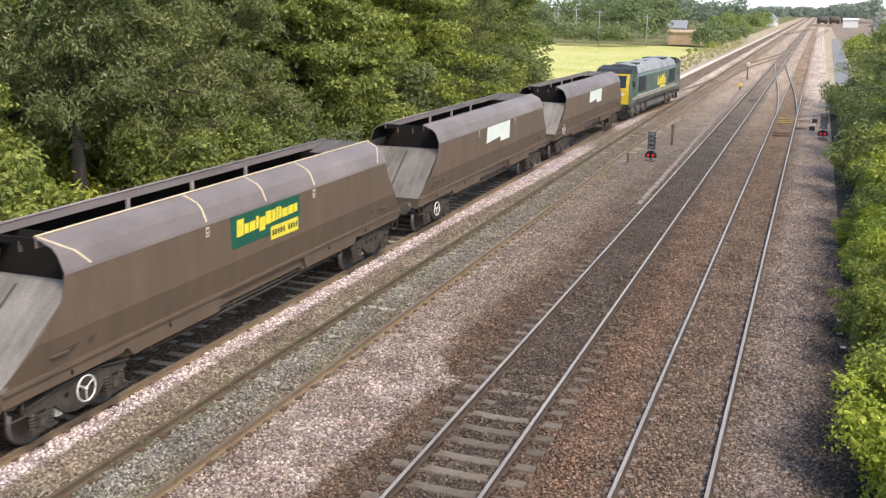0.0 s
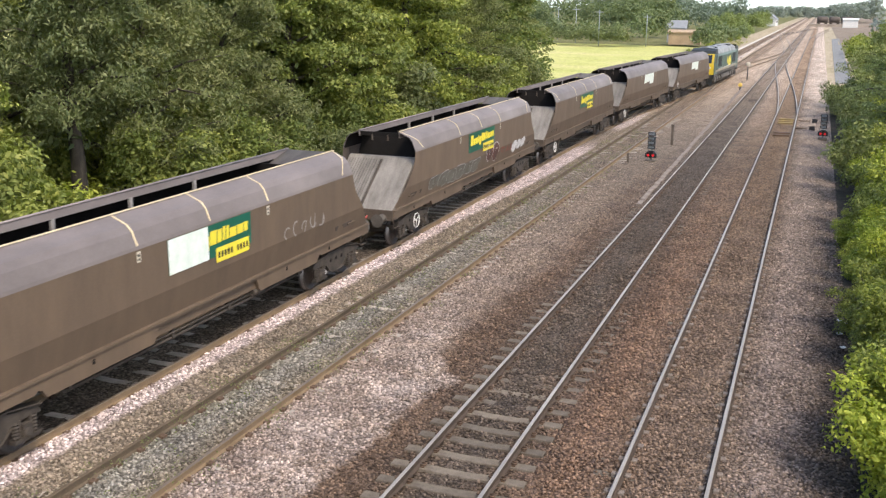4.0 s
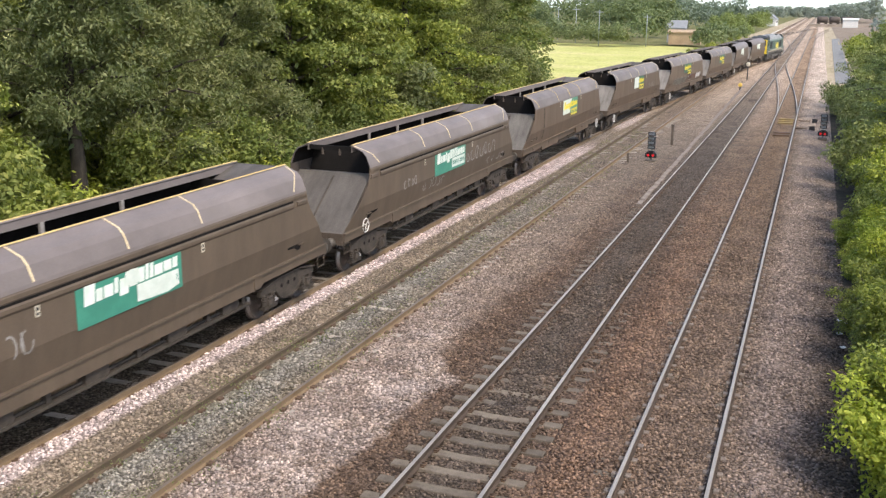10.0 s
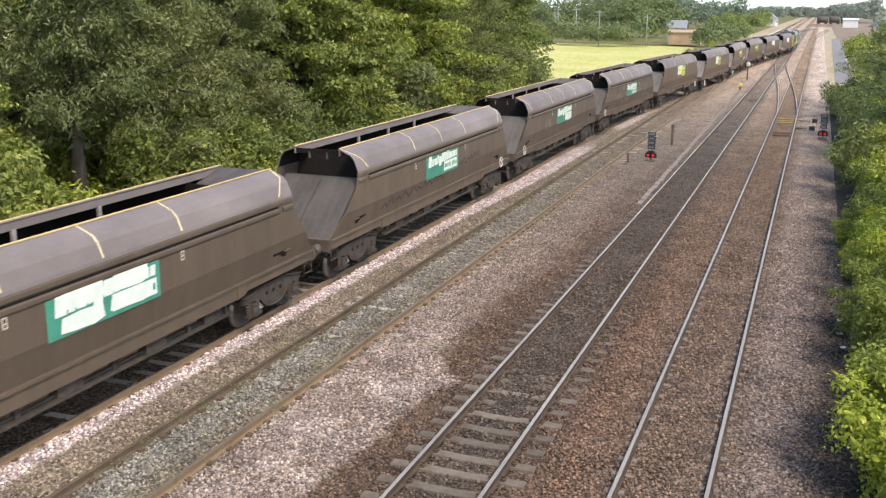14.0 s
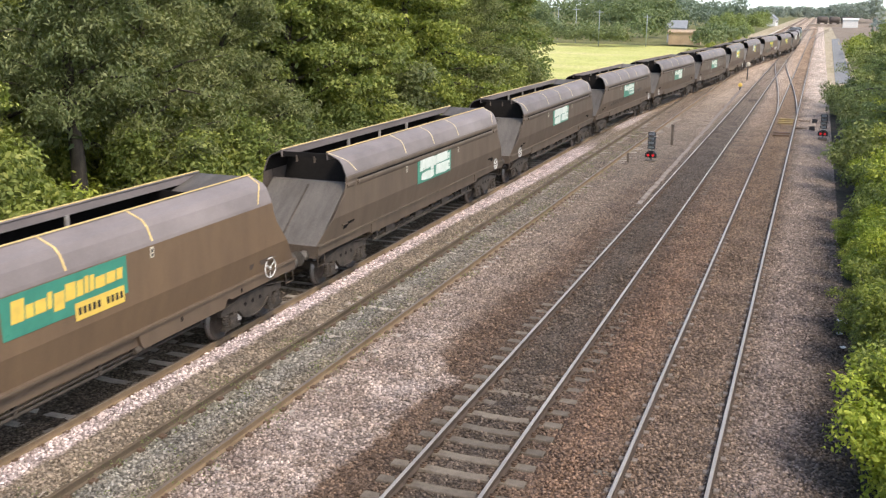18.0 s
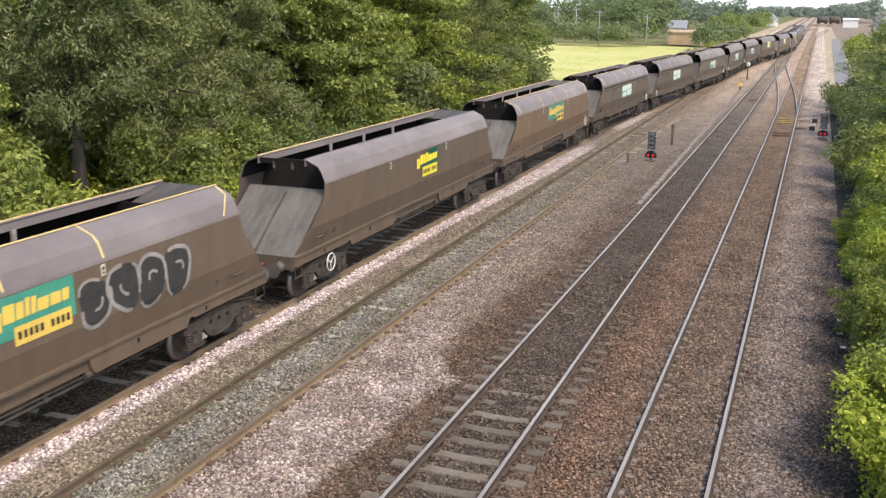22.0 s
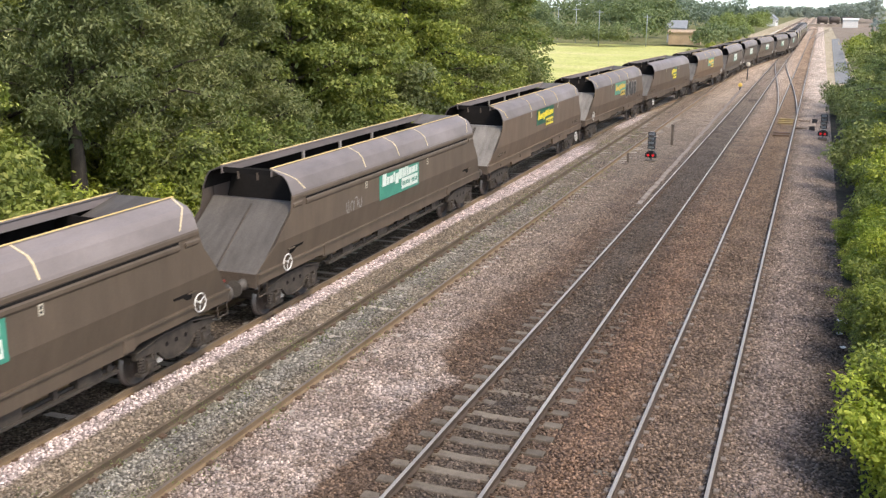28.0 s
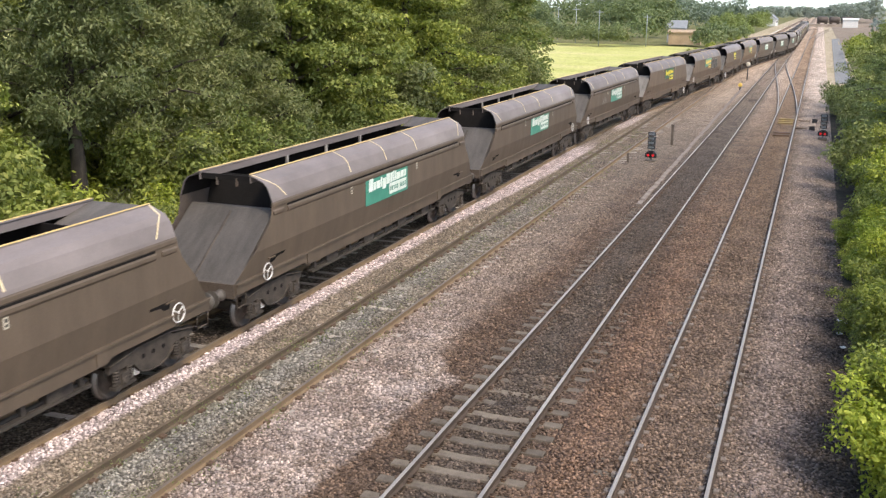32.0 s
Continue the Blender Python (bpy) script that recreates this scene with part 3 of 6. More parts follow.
def letters(bm, x, y0, y1, z0, z1, first):
    """A row of plain leaning bars in place of lettering: the rhythm of tall, low and hanging shapes, rising along the board."""
    shapes = [(0.95, 1.35, 0), (0.62, 0.82, 0), (0.85, 0.82, 0), (0.42, 1.05, 0), (0.85, 0.82, 0.26), (0.85, 1.12, 0), (0.58, 1.05, 0), (0.40, 1.16, 0), (0.42, 1.08, 0), (0.88, 0.80, 0), (0.84, 0.80, 0), (0.58, 0.80, 0)]
    total = sum(q[0] for q in shapes)
    run = y1 - y0
    at_y = y0
    h = z1 - z0
    for k, (w, tall, hang) in enumerate(shapes):
        ya, yb = at_y, at_y + run * w / total - 0.035
        at_y += run * w / total
        if k < first:
            continue
        u = (ya - y0) / run
        foot = z0 + h * (0.29 + 0.13 * u)
        zt, zb = foot + h * 0.40 * tall * (1 - 0.08 * u), foot - h * hang * 0.5
        lean = (zt - zb) * 0.09
        prism(bm, [(ya, zb), (yb, zb), (yb + lean, zt), (ya + lean, zt)], lambda a, b, e: (x + 0.004 * e, a, b))


def ribbon(bm, x_of, pts, width, lift=0.008):
    """A sprayed line of even width along (y, z) points on the side."""
    rows = []
    for i, (y, z) in enumerate(pts):
        (ya, za), (yb, zb) = pts[max(i - 1, 0)], pts[min(i + 1, len(pts) - 1)]
        d = math.hypot(yb - ya, zb - za) or 1
        py, pz = -(zb - za) / d * width / 2, (yb - ya) / d * width / 2
        rows.append([bm.verts.new((x_of(z + e * pz) + lift, y + e * py, z + e * pz)) for e in (-1, 1)])
    for a, b in zip(rows, rows[1:]):
        bm.faces.new((a[0], b[0], b[1], a[1]))
    return bm


def patch(bm, x_of, ring, lift):
    """A sprayed area: its outline cut along the fold of the side, so that both halves lie flat."""
    for keep in (1, -1):
        out = []
        for (ya, za), (yb, zb) in zip(ring, ring[1:] + ring[:1]):
            a, b = (za - 2.02) * keep, (zb - 2.02) * keep
            if a >= 0:
                out.append((ya, za))
            if a * b < 0:
                out.append((ya + (yb - ya) * a / (a - b), 2.02))
        if len(out) > 2:
            bm.faces.new([bm.verts.new((x_of(z) + lift, y, z)) for y, z in out])
    return bm


def scrawl(x_of, y0, y1, z0, z1, count, seed, width=0.045):
    """Sprayed strokes in a row, that spell nothing."""
    rnd = random.Random(seed)
    w = (y1 - y0) / count
    out = []
    for k in range(count):
        ya = y0 + k * w
        h = (z1 - z0) * rnd.uniform(0.7, 1.0)
        zb = z0 + rnd.uniform(0, (z1 - z0) * 0.15)
        n = 9
        turn, start = rnd.choice((2.2, 3.4, 4.6, -3.0)), rnd.uniform(0.4, 2.6)
        out.append(ribbon(B(), x_of, [(ya + w * (0.5 + 0.36 * math.cos(start + turn * q / n)), zb + h * (0.5 + 0.5 * math.sin(start + turn * q / n))) for q in range(n + 1)], width))
        if rnd.random() < 0.6:
            y = ya + w * rnd.uniform(0.15, 0.8)
            out.append(ribbon(B(), x_of, [(y, zb), (y + w * rnd.uniform(-0.2, 0.3), zb + h)], width, 0.012))
    return out


def wave(x_of, y0, y1, z0, z1, count, seed, width=0.06):
    """One long sprayed line that jumps up and down."""
    rnd = random.Random(seed)
    pts = []
    n = count * 8
    for k in range(n + 1):
        u = k / n
        bump_up = abs(math.sin(u * count * math.pi + 0.6 * math.sin(u * 9))) ** 0.8 * (0.45 + 0.4 * math.sin(u * 17 + seed) ** 2)
        pts.append((y0 + (y1 - y0) * u + 0.05 * math.sin(u * count * 6.28), z0 + (z1 - z0) * (0.3 * u + 0.7 * bump_up + rnd.uniform(-0.03, 0.03))))
    return [ribbon(B(), x_of, pts, width)]


def blots(x_of, y0, y1, z0, z1, count, seed):
    """Sprayed blobs, one beside the other."""
    rnd = random.Random(seed)
    out = []
    for k in range(count):
        cy, cz = y0 + (y1 - y0) * (k + 0.5) / count, (z0 + z1) / 2 + rnd.uniform(-0.05, 0.05)
        ry, rz = (y1 - y0) / count * rnd.uniform(0.45, 0.62), (z1 - z0) / 2 * rnd.uniform(0.7, 1.0)
        ring = []
        for j in range(20):
            a = 2 * math.pi * j / 20
            q = 1 + rnd.uniform(-0.12, 0.12)
            ring.append((cy + ry * q * math.cos(a), cz + rz * q * math.sin(a)))
        out.append(patch(B(), x_of, ring, 0.006 + 0.003 * k))
    return out


def painted_piece(wagon, x_of, y0, y1, z0, z1, count, seed, fill, line, words, square=0.0, width=0.06):
    """Swollen sprayed shapes with broken pale outlines, that spell nothing."""
    rnd = random.Random(seed)
    w = (y1 - y0) / count
    for k in range(count):
        cy, cz = y0 + w * (k + 0.5), (z0 + z1) / 2 + rnd.uniform(-0.05, 0.05)
        tall = (z1 - z0) * 0.5 * rnd.uniform(0.85, 1.05)
        ring = []
        a1, a2 = rnd.uniform(0, 6.3), rnd.uniform(0, 6.3)
        for q in range(26):
            a = 2 * math.pi * q / 26
            m = 1 + 0.09 * math.sin(2 * a + a1) + 0.08 * math.sin(3 * a + a2)
            m *= 1 + square * (1 / max(abs(math.cos(a)), abs(math.sin(a))) - 1)
            ring.append((cy + w * 0.54 * m * math.cos(a), cz + tall * m * math.sin(a)))
        p = part("spray_mark", patch(B(), x_of, ring, 0.005 + 0.003 * k), fill, wagon, words)
        cut = rnd.randrange(26)
        turn = ring[cut:] + ring[:cut]
        part("outline", ribbon(B(), x_of, turn[:15], width, 0.018 + 0.003 * k), line, p, "pale sprayed outline")
        part("outline", ribbon(B(), x_of, turn[17:24], width * 0.7, 0.018 + 0.003 * k), line, p)
        part("outline", ribbon(B(), x_of, [(cy + (y - cy) * 0.34 + w * 0.05, cz + (z - cz) * 0.32) for y, z in turn[4:15]], width * 0.7, 0.019 + 0.003 * k), line, p)


def wheelset(r=0.46):
    bm = B()
    for s in (-1, 1):
        lathe(bm, [(s * -0.07, r * 0.86), (s * -0.065, r + 0.028), (s * -0.045, r + 0.03), (s * -0.03, r + 0.003), (s * 0.065, r - 0.004), (s * 0.07, r * 0.86), (s * 0.02, r * 0.8), (s * 0.015, r * 0.42), (s * 0.07, r * 0.34), (s * 0.075, 0.1)], (s * 0.755, 0, 0), 24)
    lathe(bm, [(-0.72, 0.085), (0.72, 0.085)], (0, 0, 0), 10)
    for f in bm.faces:
        c = f.calc_center_median()
        if abs(math.hypot(c.y, c.z) - r) < 0.012:
            f.material_index = 1
    return finish("wheelset", bm, [WHEEL, TREAD])


def bogie_frame(bm, s, base):
    """A fish-bellied side frame that bears on the axle boxes."""
    h = base / 2
    out = [(-h - 0.40, 0.70), (-h - 0.38, 0.84), (-h + 0.30, 0.90), (-0.55, 0.98), (0.55, 0.98), (h - 0.30, 0.90), (h + 0.38, 0.84), (h + 0.40, 0.70),
           (h - 0.12, 0.70), (h - 0.34, 0.66), (0.42, 0.46), (0.18, 0.40), (-0.18, 0.40), (-0.42, 0.46), (-h + 0.34, 0.66), (-h + 0.12, 0.70)]
    prism(bm, out, lambda u, v, e: (s * (1.0 + 0.12 * e), u, v))
    prism(bm, [(-h - 0.40, 0.84), (-0.56, 0.98), (0.56, 0.98), (h + 0.40, 0.84), (h + 0.40, 0.87), (0.56, 1.01), (-0.56, 1.01), (-h - 0.40, 0.87)], lambda u, v, e: (s * (0.97 + 0.20 * e), u, v))
    prism(bm, [(-0.20, 0.372), (0.20, 0.372), (0.44, 0.435), (h - 0.34, 0.635), (h - 0.34, 0.66), (0.42, 0.46), (0.18, 0.40), (-0.18, 0.40), (-0.42, 0.46), (-h + 0.34, 0.66), (-h + 0.34, 0.635), (-0.44, 0.435)], lambda u, v, e: (s * (0.97 + 0.19 * e), u, v))


def bogie(parent, y, base=2.0):
    bg = part("bogie", _MESH["bolster"], None, parent, at=(0, y, 0))
    for s in (0, 1):
        part("side_frame", _MESH["frame"][s], None, bg)
        x = (-1.10, 1.10)[s]
        for k in (-1, 1):
            part("axle_box", _MESH["box"], None, bg, at=(x, k * base / 2, 0.46))
            for d in (-0.22, 0.22):
                part("spring", _MESH["spring"], None, bg, at=(x, k * base / 2 + d, 0))
        # no holes are cut, black discs paint their dark on the frame
        for d in (-0.34, 0.0, 0.34):
            part("opening", _MESH["hole"], None, bg, "black disc for the shade in a frame hole", at=((-1.121, 1.121)[s], d, 0.74))
    for k in (-1, 1):
        part("wheelset", _MESH["wheelset"], None, bg, at=(0, k * base / 2, 0.46))
        part("end_beam", _MESH["beam"], None, bg, at=(0, k * (base / 2 + 0.35), 0))
        # plain white plates between each wheel and the frame's belly
        for x in (-1.01, 1.01):
            part("brake_shoe", _MESH["shoe"], None, bg, "white plate between wheel and frame belly", at=(x, k * (base / 2 - 0.53), 0.50))
    return bg


_MESH = {}


def bogie_meshes(base=2.0):
    bm = B()
    box(bm, -0.98, 0.98, -0.28, 0.28, 0.62, 0.95)
    tube(bm, (0, 0, 0.9), (0, 0, 1.1), 0.3, 12)
    _MESH["bolster"] = finish("bolster", bm, BOGIE, 0.01)
    _MESH["frame"] = []
    for s in (-1, 1):
        bm = B()
        bogie_frame(bm, s, base)
        for k in (-1, 1):
            for d in (-0.13, 0.13):
                box(bm, s * 1.0, s * 1.14, k * base / 2 + d - 0.025, k * base / 2 + d + 0.025, 0.36, 0.72)
        _MESH["frame"].append(finish("side_frame", bm, BOGIE, 0.010))
    bm = B()
    box(bm, -0.09, 0.09, -0.11, 0.11, -0.13, 0.17)
    box(bm, -0.08, 0.08, -0.32, 0.32, -0.14, -0.07)
    lathe(bm, [(-0.11, 0.10), (0.10, 0.10), (0.125, 0.07)], (0, 0, 0), 12)
    _MESH["box"] = finish("axle_box", bm, BOGIE, 0.012)
    bm = B()
    rings = []
    for j in range(11):
        r = 0.075 if j % 2 else 0.048
        rings.append([bm.verts.new((r * math.cos(t), r * math.sin(t), 0.39 + j * 0.032)) for t in (2 * math.pi * k / 8 for k in range(8))])
    for a, b in zip(rings, rings[1:]):
        for k in range(8):
            bm.faces.new((a[k], a[(k + 1) % 8], b[(k + 1) % 8], b[k]))
    _MESH["spring"] = finish("spring", bm, BOGIE)
    bm = B()
    tube(bm, (-0.006, 0, 0), (0.006, 0, 0), 0.055, 10)
    _MESH["hole"] = finish("opening", bm, SOOT_SHADE)
    bm = B()
    box(bm, -0.98, 0.98, -0.05, 0.05, 0.60, 0.76)
    _MESH["beam"] = finish("end_beam", bm, BOGIE, 0.01)
    bm = B()
    prism(bm, [(-0.11, -0.12), (0.06, -0.14), (0.12, 0.0), (0.08, 0.10), (-0.09, 0.08)], lambda u, v, e: (0.06 * e - 0.03, u, v))
    _MESH["shoe"] = finish("brake_shoe", bm, WHITE, 0.01)
    _MESH["wheelset"] = wheelset()


def brake_wheel(y, z, x=1.30, r=0.21):
    bm = B()
    n = 20
    ring = []
    for k in range(n):
        a = 2 * math.pi * k / n
        for rr, xx in ((r + 0.016, x), (r, x + 0.02), (r - 0.016, x), (r, x - 0.02)):
            ring.append(bm.verts.new((xx, y + rr * math.cos(a), z + rr * math.sin(a))))
    for k in range(n):
        for j in range(4):
            bm.faces.new((ring[k * 4 + j], ring[k * 4 + (j + 1) % 4], ring[((k + 1) % n) * 4 + (j + 1) % 4], ring[((k + 1) % n) * 4 + j]))
    for a in (0.5, 2.6, 4.7):
        tube(bm, (x - 0.01, y, z), (x - 0.01, y + r * math.cos(a), z + r * math.sin(a)), 0.013, 5)
    tube(bm, (x - 0.09, y, z), (x + 0.02, y, z), 0.03, 8)
    return bm


def hopper(kind, ridged):
    """One bogie coal hopper, built round its middle on the rail tops."""
    stepped = kind == "stepped"
    top = new("hopper_wagon")
    for s, nm in ((1, "side_panel"), (-1, "side_panel")):
        bm = B()
        body_side(bm, s, stepped)
        panel = part(nm, bm, [BODY_DARK if stepped else BODY, INNER], top)
        if stepped:
            # raised black strip paints the shadow between the eaves and the ledge
            bm = B()
            prism(bm, [(1.3615, 2.955), (1.370, 2.955), (1.370, 2.905), (1.3615, 2.905)], lambda u, v, e: (s * u, (REAR + 0.72, FRONT - 0.72)[e], v))
            part("groove", bm, SOOT_SHADE, panel, "dark strip for the shadow under the eaves")
    for s in (1, -1):
        bm = B()
        strip(bm, [(s * x, z) for x, z in ROOF_LINE], 0.02 * s, REAR, FRONT)
        r = part("roof_canopy", bm, ROOF, top)
        # lining sheet, canopy shade and soot both put into its black
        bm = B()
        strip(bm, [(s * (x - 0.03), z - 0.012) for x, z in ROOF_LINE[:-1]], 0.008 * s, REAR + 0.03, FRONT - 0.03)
        part("lining", bm, SOOT_SHADE, r, "black underside lining for soot and canopy shade")
        bm = B()
        box(bm, s * 0.735, s * 0.755, REAR, FRONT, 3.54, 3.745)
        part("rim_flange", bm, ROOF, top)
        # rim and yellow lines
        bm = B()
        tube(bm, (s * 0.745, REAR, 3.735), (s * 0.745, FRONT, 3.735), 0.03, 8)
        part("rim", bm, ROOF, top)
        bm = B()
        box(bm, s * 0.725, s * 0.775, REAR, FRONT, 3.762, 3.776)
        part("edge_line", bm, YELLOW, r, "yellow painted edge line")
        for y, slant in ((REAR + 0.05, 0.66), (-2.5, 0.0), (0.05, 0.0), (2.55, 0.0), (FRONT - 0.05, -0.58)):
            bm = B()
            pts = ROOF_LINE[1:]
            rows = []
            for i, (x, z) in enumerate(pts):
                yy = y + slant * (1 - i / (len(pts) - 1)) ** 1.3
                rows.append([bm.verts.new((s * (x + dx), yy + dy, z + dx)) for dx, dy in ((0.003, -0.024), (0.008, -0.024), (0.008, 0.024), (0.003, 0.024))])
            for p0, p1 in zip(rows, rows[1:]):
                for k in range(4):
                    bm.faces.new((p0[k], p0[(k + 1) % 4], p1[(k + 1) % 4], p1[k]))
            part("stripe", bm, CREAM if stepped else YELLOW, r, "thin cream stripe" if stepped else "thin yellow stripe")
    # hopper inside: sloped ends, far walls, ribs
    for e in (-1, 1):
        bm = B()
        line = [(8.62, 1.40), (8.56, 1.43), (6.68, 2.84), (6.55, 2.86), (6.55, 2.82), (6.64, 2.80), (8.5, 1.39)]
        prism(bm, line, lambda u, v, k: ((-1.24, 1.24)[k], e * u, v))
        sl = part("slope_sheet", bm, SLOPE_DARK if stepped else SLOPE, top, "dusty grey sloping end sheet")
        bm = B()
        d = Vector((6.68 - 8.56, 2.84 - 1.43)).normalized()
        at = lambda u, lift: (e * (8.56 + d.x * u + d.y * lift), 1.43 + d.y * u + abs(d.x) * lift)
        for x in ([0.03] + ([-1.15 + 0.1 * k for k in range(12)] if ridged else [])):
            w = 0.02 if x != 0.03 else 0.035
            v = []
            for u in (0.02, 2.2):
                for xx, l in ((x - w, 0.002), (x, 0.022), (x + w, 0.002)):
                    yy, zz = at(u, l)
                    v.append(bm.verts.new((xx, yy, zz)))
            for k in (0, 1):
                bm.faces.new((v[k], v[k + 1], v[k + 4], v[k + 3]))
        part("ridges" if ridged else "seam", bm, SLOPE if ridged else BOGIE, sl)
        if ridged:
            bm = B()
            v = []
            for u in (0.02, 2.2):
                for xx, l in ((-0.02, 0.004), (0.03, 0.03), (0.08, 0.004)):
                    yy, zz = at(u, l)
                    v.append(bm.verts.new((xx, yy, zz)))
            for k in (0, 1):
                bm.faces.new((v[k], v[k + 1], v[k + 4], v[k + 3]))
            part("seam", bm, BOGIE, sl)
        # end wall kept near black, the hood's shade is in its colour
        bm = B()
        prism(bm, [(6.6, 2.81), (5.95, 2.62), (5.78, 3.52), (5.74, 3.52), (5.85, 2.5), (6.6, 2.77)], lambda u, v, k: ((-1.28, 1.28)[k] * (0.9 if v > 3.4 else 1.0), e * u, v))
        part("end_wall", bm, SOOT_SHADE, top, "inner end wall blackened for soot and hood shade")
        bm = B()
        ye = 8.58 if e < 0 else 8.48
        box(bm, -1.22, 1.22, e * ye, e * (ye + 0.08), 1.05, 1.40)
        part("headstock", bm, FRAME, top)
        for s in (-1, 1):
            bm = B()
            lathe_y(bm, [(0.0, 0.15), (0.12, 0.13), (0.16, 0.085), (0.36, 0.085), (0.37, 0.2), (0.42, 0.22)], s * 0.87, e * (ye + 0.08), 1.12, e)
            part("buffer", bm, BUFFER, top)
        bm = B()
        tube(bm, (0, e * 8.6, 0.98), (0, e * 9.28, 0.95), 0.09, 8)
        box(bm, -0.13, 0.13, e * 9.05, e * 9.3, 0.82, 1.08)
        part("coupler", bm, BOGIE, top)
        bm = B()
        tube(bm, (0.32, e * (ye + 0.08), 1.16), (0.32, e * (ye + 0.24), 1.10), 0.035, 8)
        part("hose_cock", bm, COCK_RED, top, "faded red hose cock")
        bm = B()
        for q in range(6):
            a0, a1 = q / 6 * 2.6, (q + 1) / 6 * 2.6
            tube(bm, (0.32 - 0.16 * q / 6, e * (ye + 0.24 + 0.08 * math.sin(a0)), 1.10 - 0.28 * math.sin(a0)), (0.32 - 0.16 * (q + 1) / 6, e * (ye + 0.24 + 0.08 * math.sin(a1)), 1.10 - 0.28 * math.sin(a1)), 0.022, 6)
        part("hose", bm, SOOT_SHADE, top)
    bm = B()
    for s in (-1, 1):
        strip(bm, [(s * 1.325, 3.08), (s * 1.32, 2.1), (s * 0.42, 0.95)], 0.015 * s, -6.5, 6.5)
    part("hopper_wall", bm, INNER, top, "dark sooty hopper wall")
    for y in (-2.5, 0.0, 2.5):
        for s in (-1, 1):
            bm = B()
            box(bm, s * 0.72, s * 0.78, y - 0.05, y + 0.05, 3.30, 3.55)
            part("rib", bm, STRAP, top, "pale stiffening rib")
    for y in (-1.8, 1.8):
        bm = B()
        tube(bm, (-1.3, y, 2.5), (1.3, y, 2.5), 0.03, 6)
        part("tie_bar", bm, INNER, top)
    for e, yh in ((-1, REAR + 0.1), (1, FRONT - 0.1)):
        bm = B()
        box(bm, -0.74, 0.74, yh - 0.03, yh + 0.03, 3.56, 3.70)
        if e > 0:
            bm.free()
            bm = B()
            prism(bm, [(FRONT - 1.5, 3.34), (FRONT - 0.04, 3.68), (FRONT - 0.04, 3.72), (FRONT - 1.5, 3.38)], lambda u, v, k: ((-0.73, 0.73)[k], u, v))
            part("hood_plate", bm, SLOPE_DARK, top, "dusty plate that closes the leading hood")
            continue
        # frame blackened the same way for the shade below the hood
        hf = part("hood_frame", bm, SOOT_SHADE, top)
        for x in (-0.28, 0.3):
            bm = B()
            box(bm, x - 0.02, x + 0.02, yh - e * 0.02, yh + e * 0.045, 3.42, 3.62)
            part("stiffener", bm, FRAME, hf)
    # underframe
    for s in (-1, 1):
        bm = B()
        x0, x1 = 1.18, 1.265
        if stepped:
            prism(bm, [(-8.60, 1.12), (-8.60, 1.40), (8.50, 1.40), (8.50, 1.12), (5.15, 1.12), (5.0, 1.02), (-5.1, 1.02), (-5.25, 1.12)], lambda u, v, k: (s * (x0, x1)[k], u, v))
        else:
            # shallow over the bogies, deep plates with rounded shoulders beside them, set back amidships
            prism(bm, [(-8.60, 1.10), (-8.60, 1.40), (8.50, 1.40), (8.50, 1.10), (5.45, 1.10), (5.36, 1.16), (5.26, 1.12), (5.16, 0.96), (2.2, 0.96), (2.12, 1.04), (2.04, 1.28), (-1.9, 1.28), (-2.0, 1.04), (-2.08, 0.96), (-5.16, 0.96), (-5.26, 1.12), (-5.36, 1.16), (-5.45, 1.10)], lambda u, v, k: (s * (x0, x1)[k], u, v))
            prism(bm, [(-2.1, 1.03), (-2.1, 1.29), (2.2, 1.29), (2.2, 1.03)], lambda u, v, k: (s * (1.13, 1.17)[k], u, v))
        prism(bm, [(1.265, 1.395), (1.31, 1.395), (1.31, 1.345), (1.265, 1.345)], lambda u, v, k: (s * u, (-8.60, 8.50)[k], v))
        part("solebar", bm, BODY_DARK if stepped else BODY, top, bevel=0.006)
        bm = B()
        tube(bm, (s * 1.06, -4.6, 0.80), (s * 1.06, 4.6, 0.80), 0.04, 6)
        if stepped:
            for y in (-4.4, -2.2, 0.4, 2.9, 4.4):
                box(bm, s * 1.02, s * 1.14, y - 0.06, y + 0.06, 0.72, 1.03)
            for y in (-3.4, -0.9, 1.7, 3.8):
                box(bm, s * 0.95, s * 1.16, y - 0.34, y + 0.34, 0.72, 1.01)
            prism(bm, [(-4.7, 0.70), (-4.7, 0.76), (4.6, 0.76), (4.6, 0.70)], lambda u, v, k: (s * (1.08, 1.2)[k], u, v))
        else:
            tube(bm, (s * 1.10, -2.4, 0.92), (s * 1.10, 2.6, 0.92), 0.03, 6)
            tube(bm, (s * 1.12, 2.0, 0.94), (s * 1.12, 2.5, 0.94), 0.09, 10)
            for y in (-4.4, -1.2, 1.0, 4.4):
                box(bm, s * 1.02, s * 1.12, y - 0.04, y + 0.04, 0.78, 1.0)
        part("brake_gear", bm, BOGIE, top)
        # black plates paint the dark of oval holes on the solid bar
        for y in ((-6.9, -3.9, 3.5, 5.9) if not stepped else (-4.95, 4.85)):
            bm = B()
            prism(bm, [(-0.028, -0.05), (0.028, -0.05), (0.04, -0.01), (0.028, 0.055), (-0.028, 0.055), (-0.04, 0.01)], lambda u, v, k: (s * (1.262, 1.27)[k], y + u, 1.2 + v))
            part("hole", bm, SOOT_SHADE, top, "black oval plate for the shade in a frame hole")
        if stepped:
            for y in (-4.95, 4.85):
                bm = B()
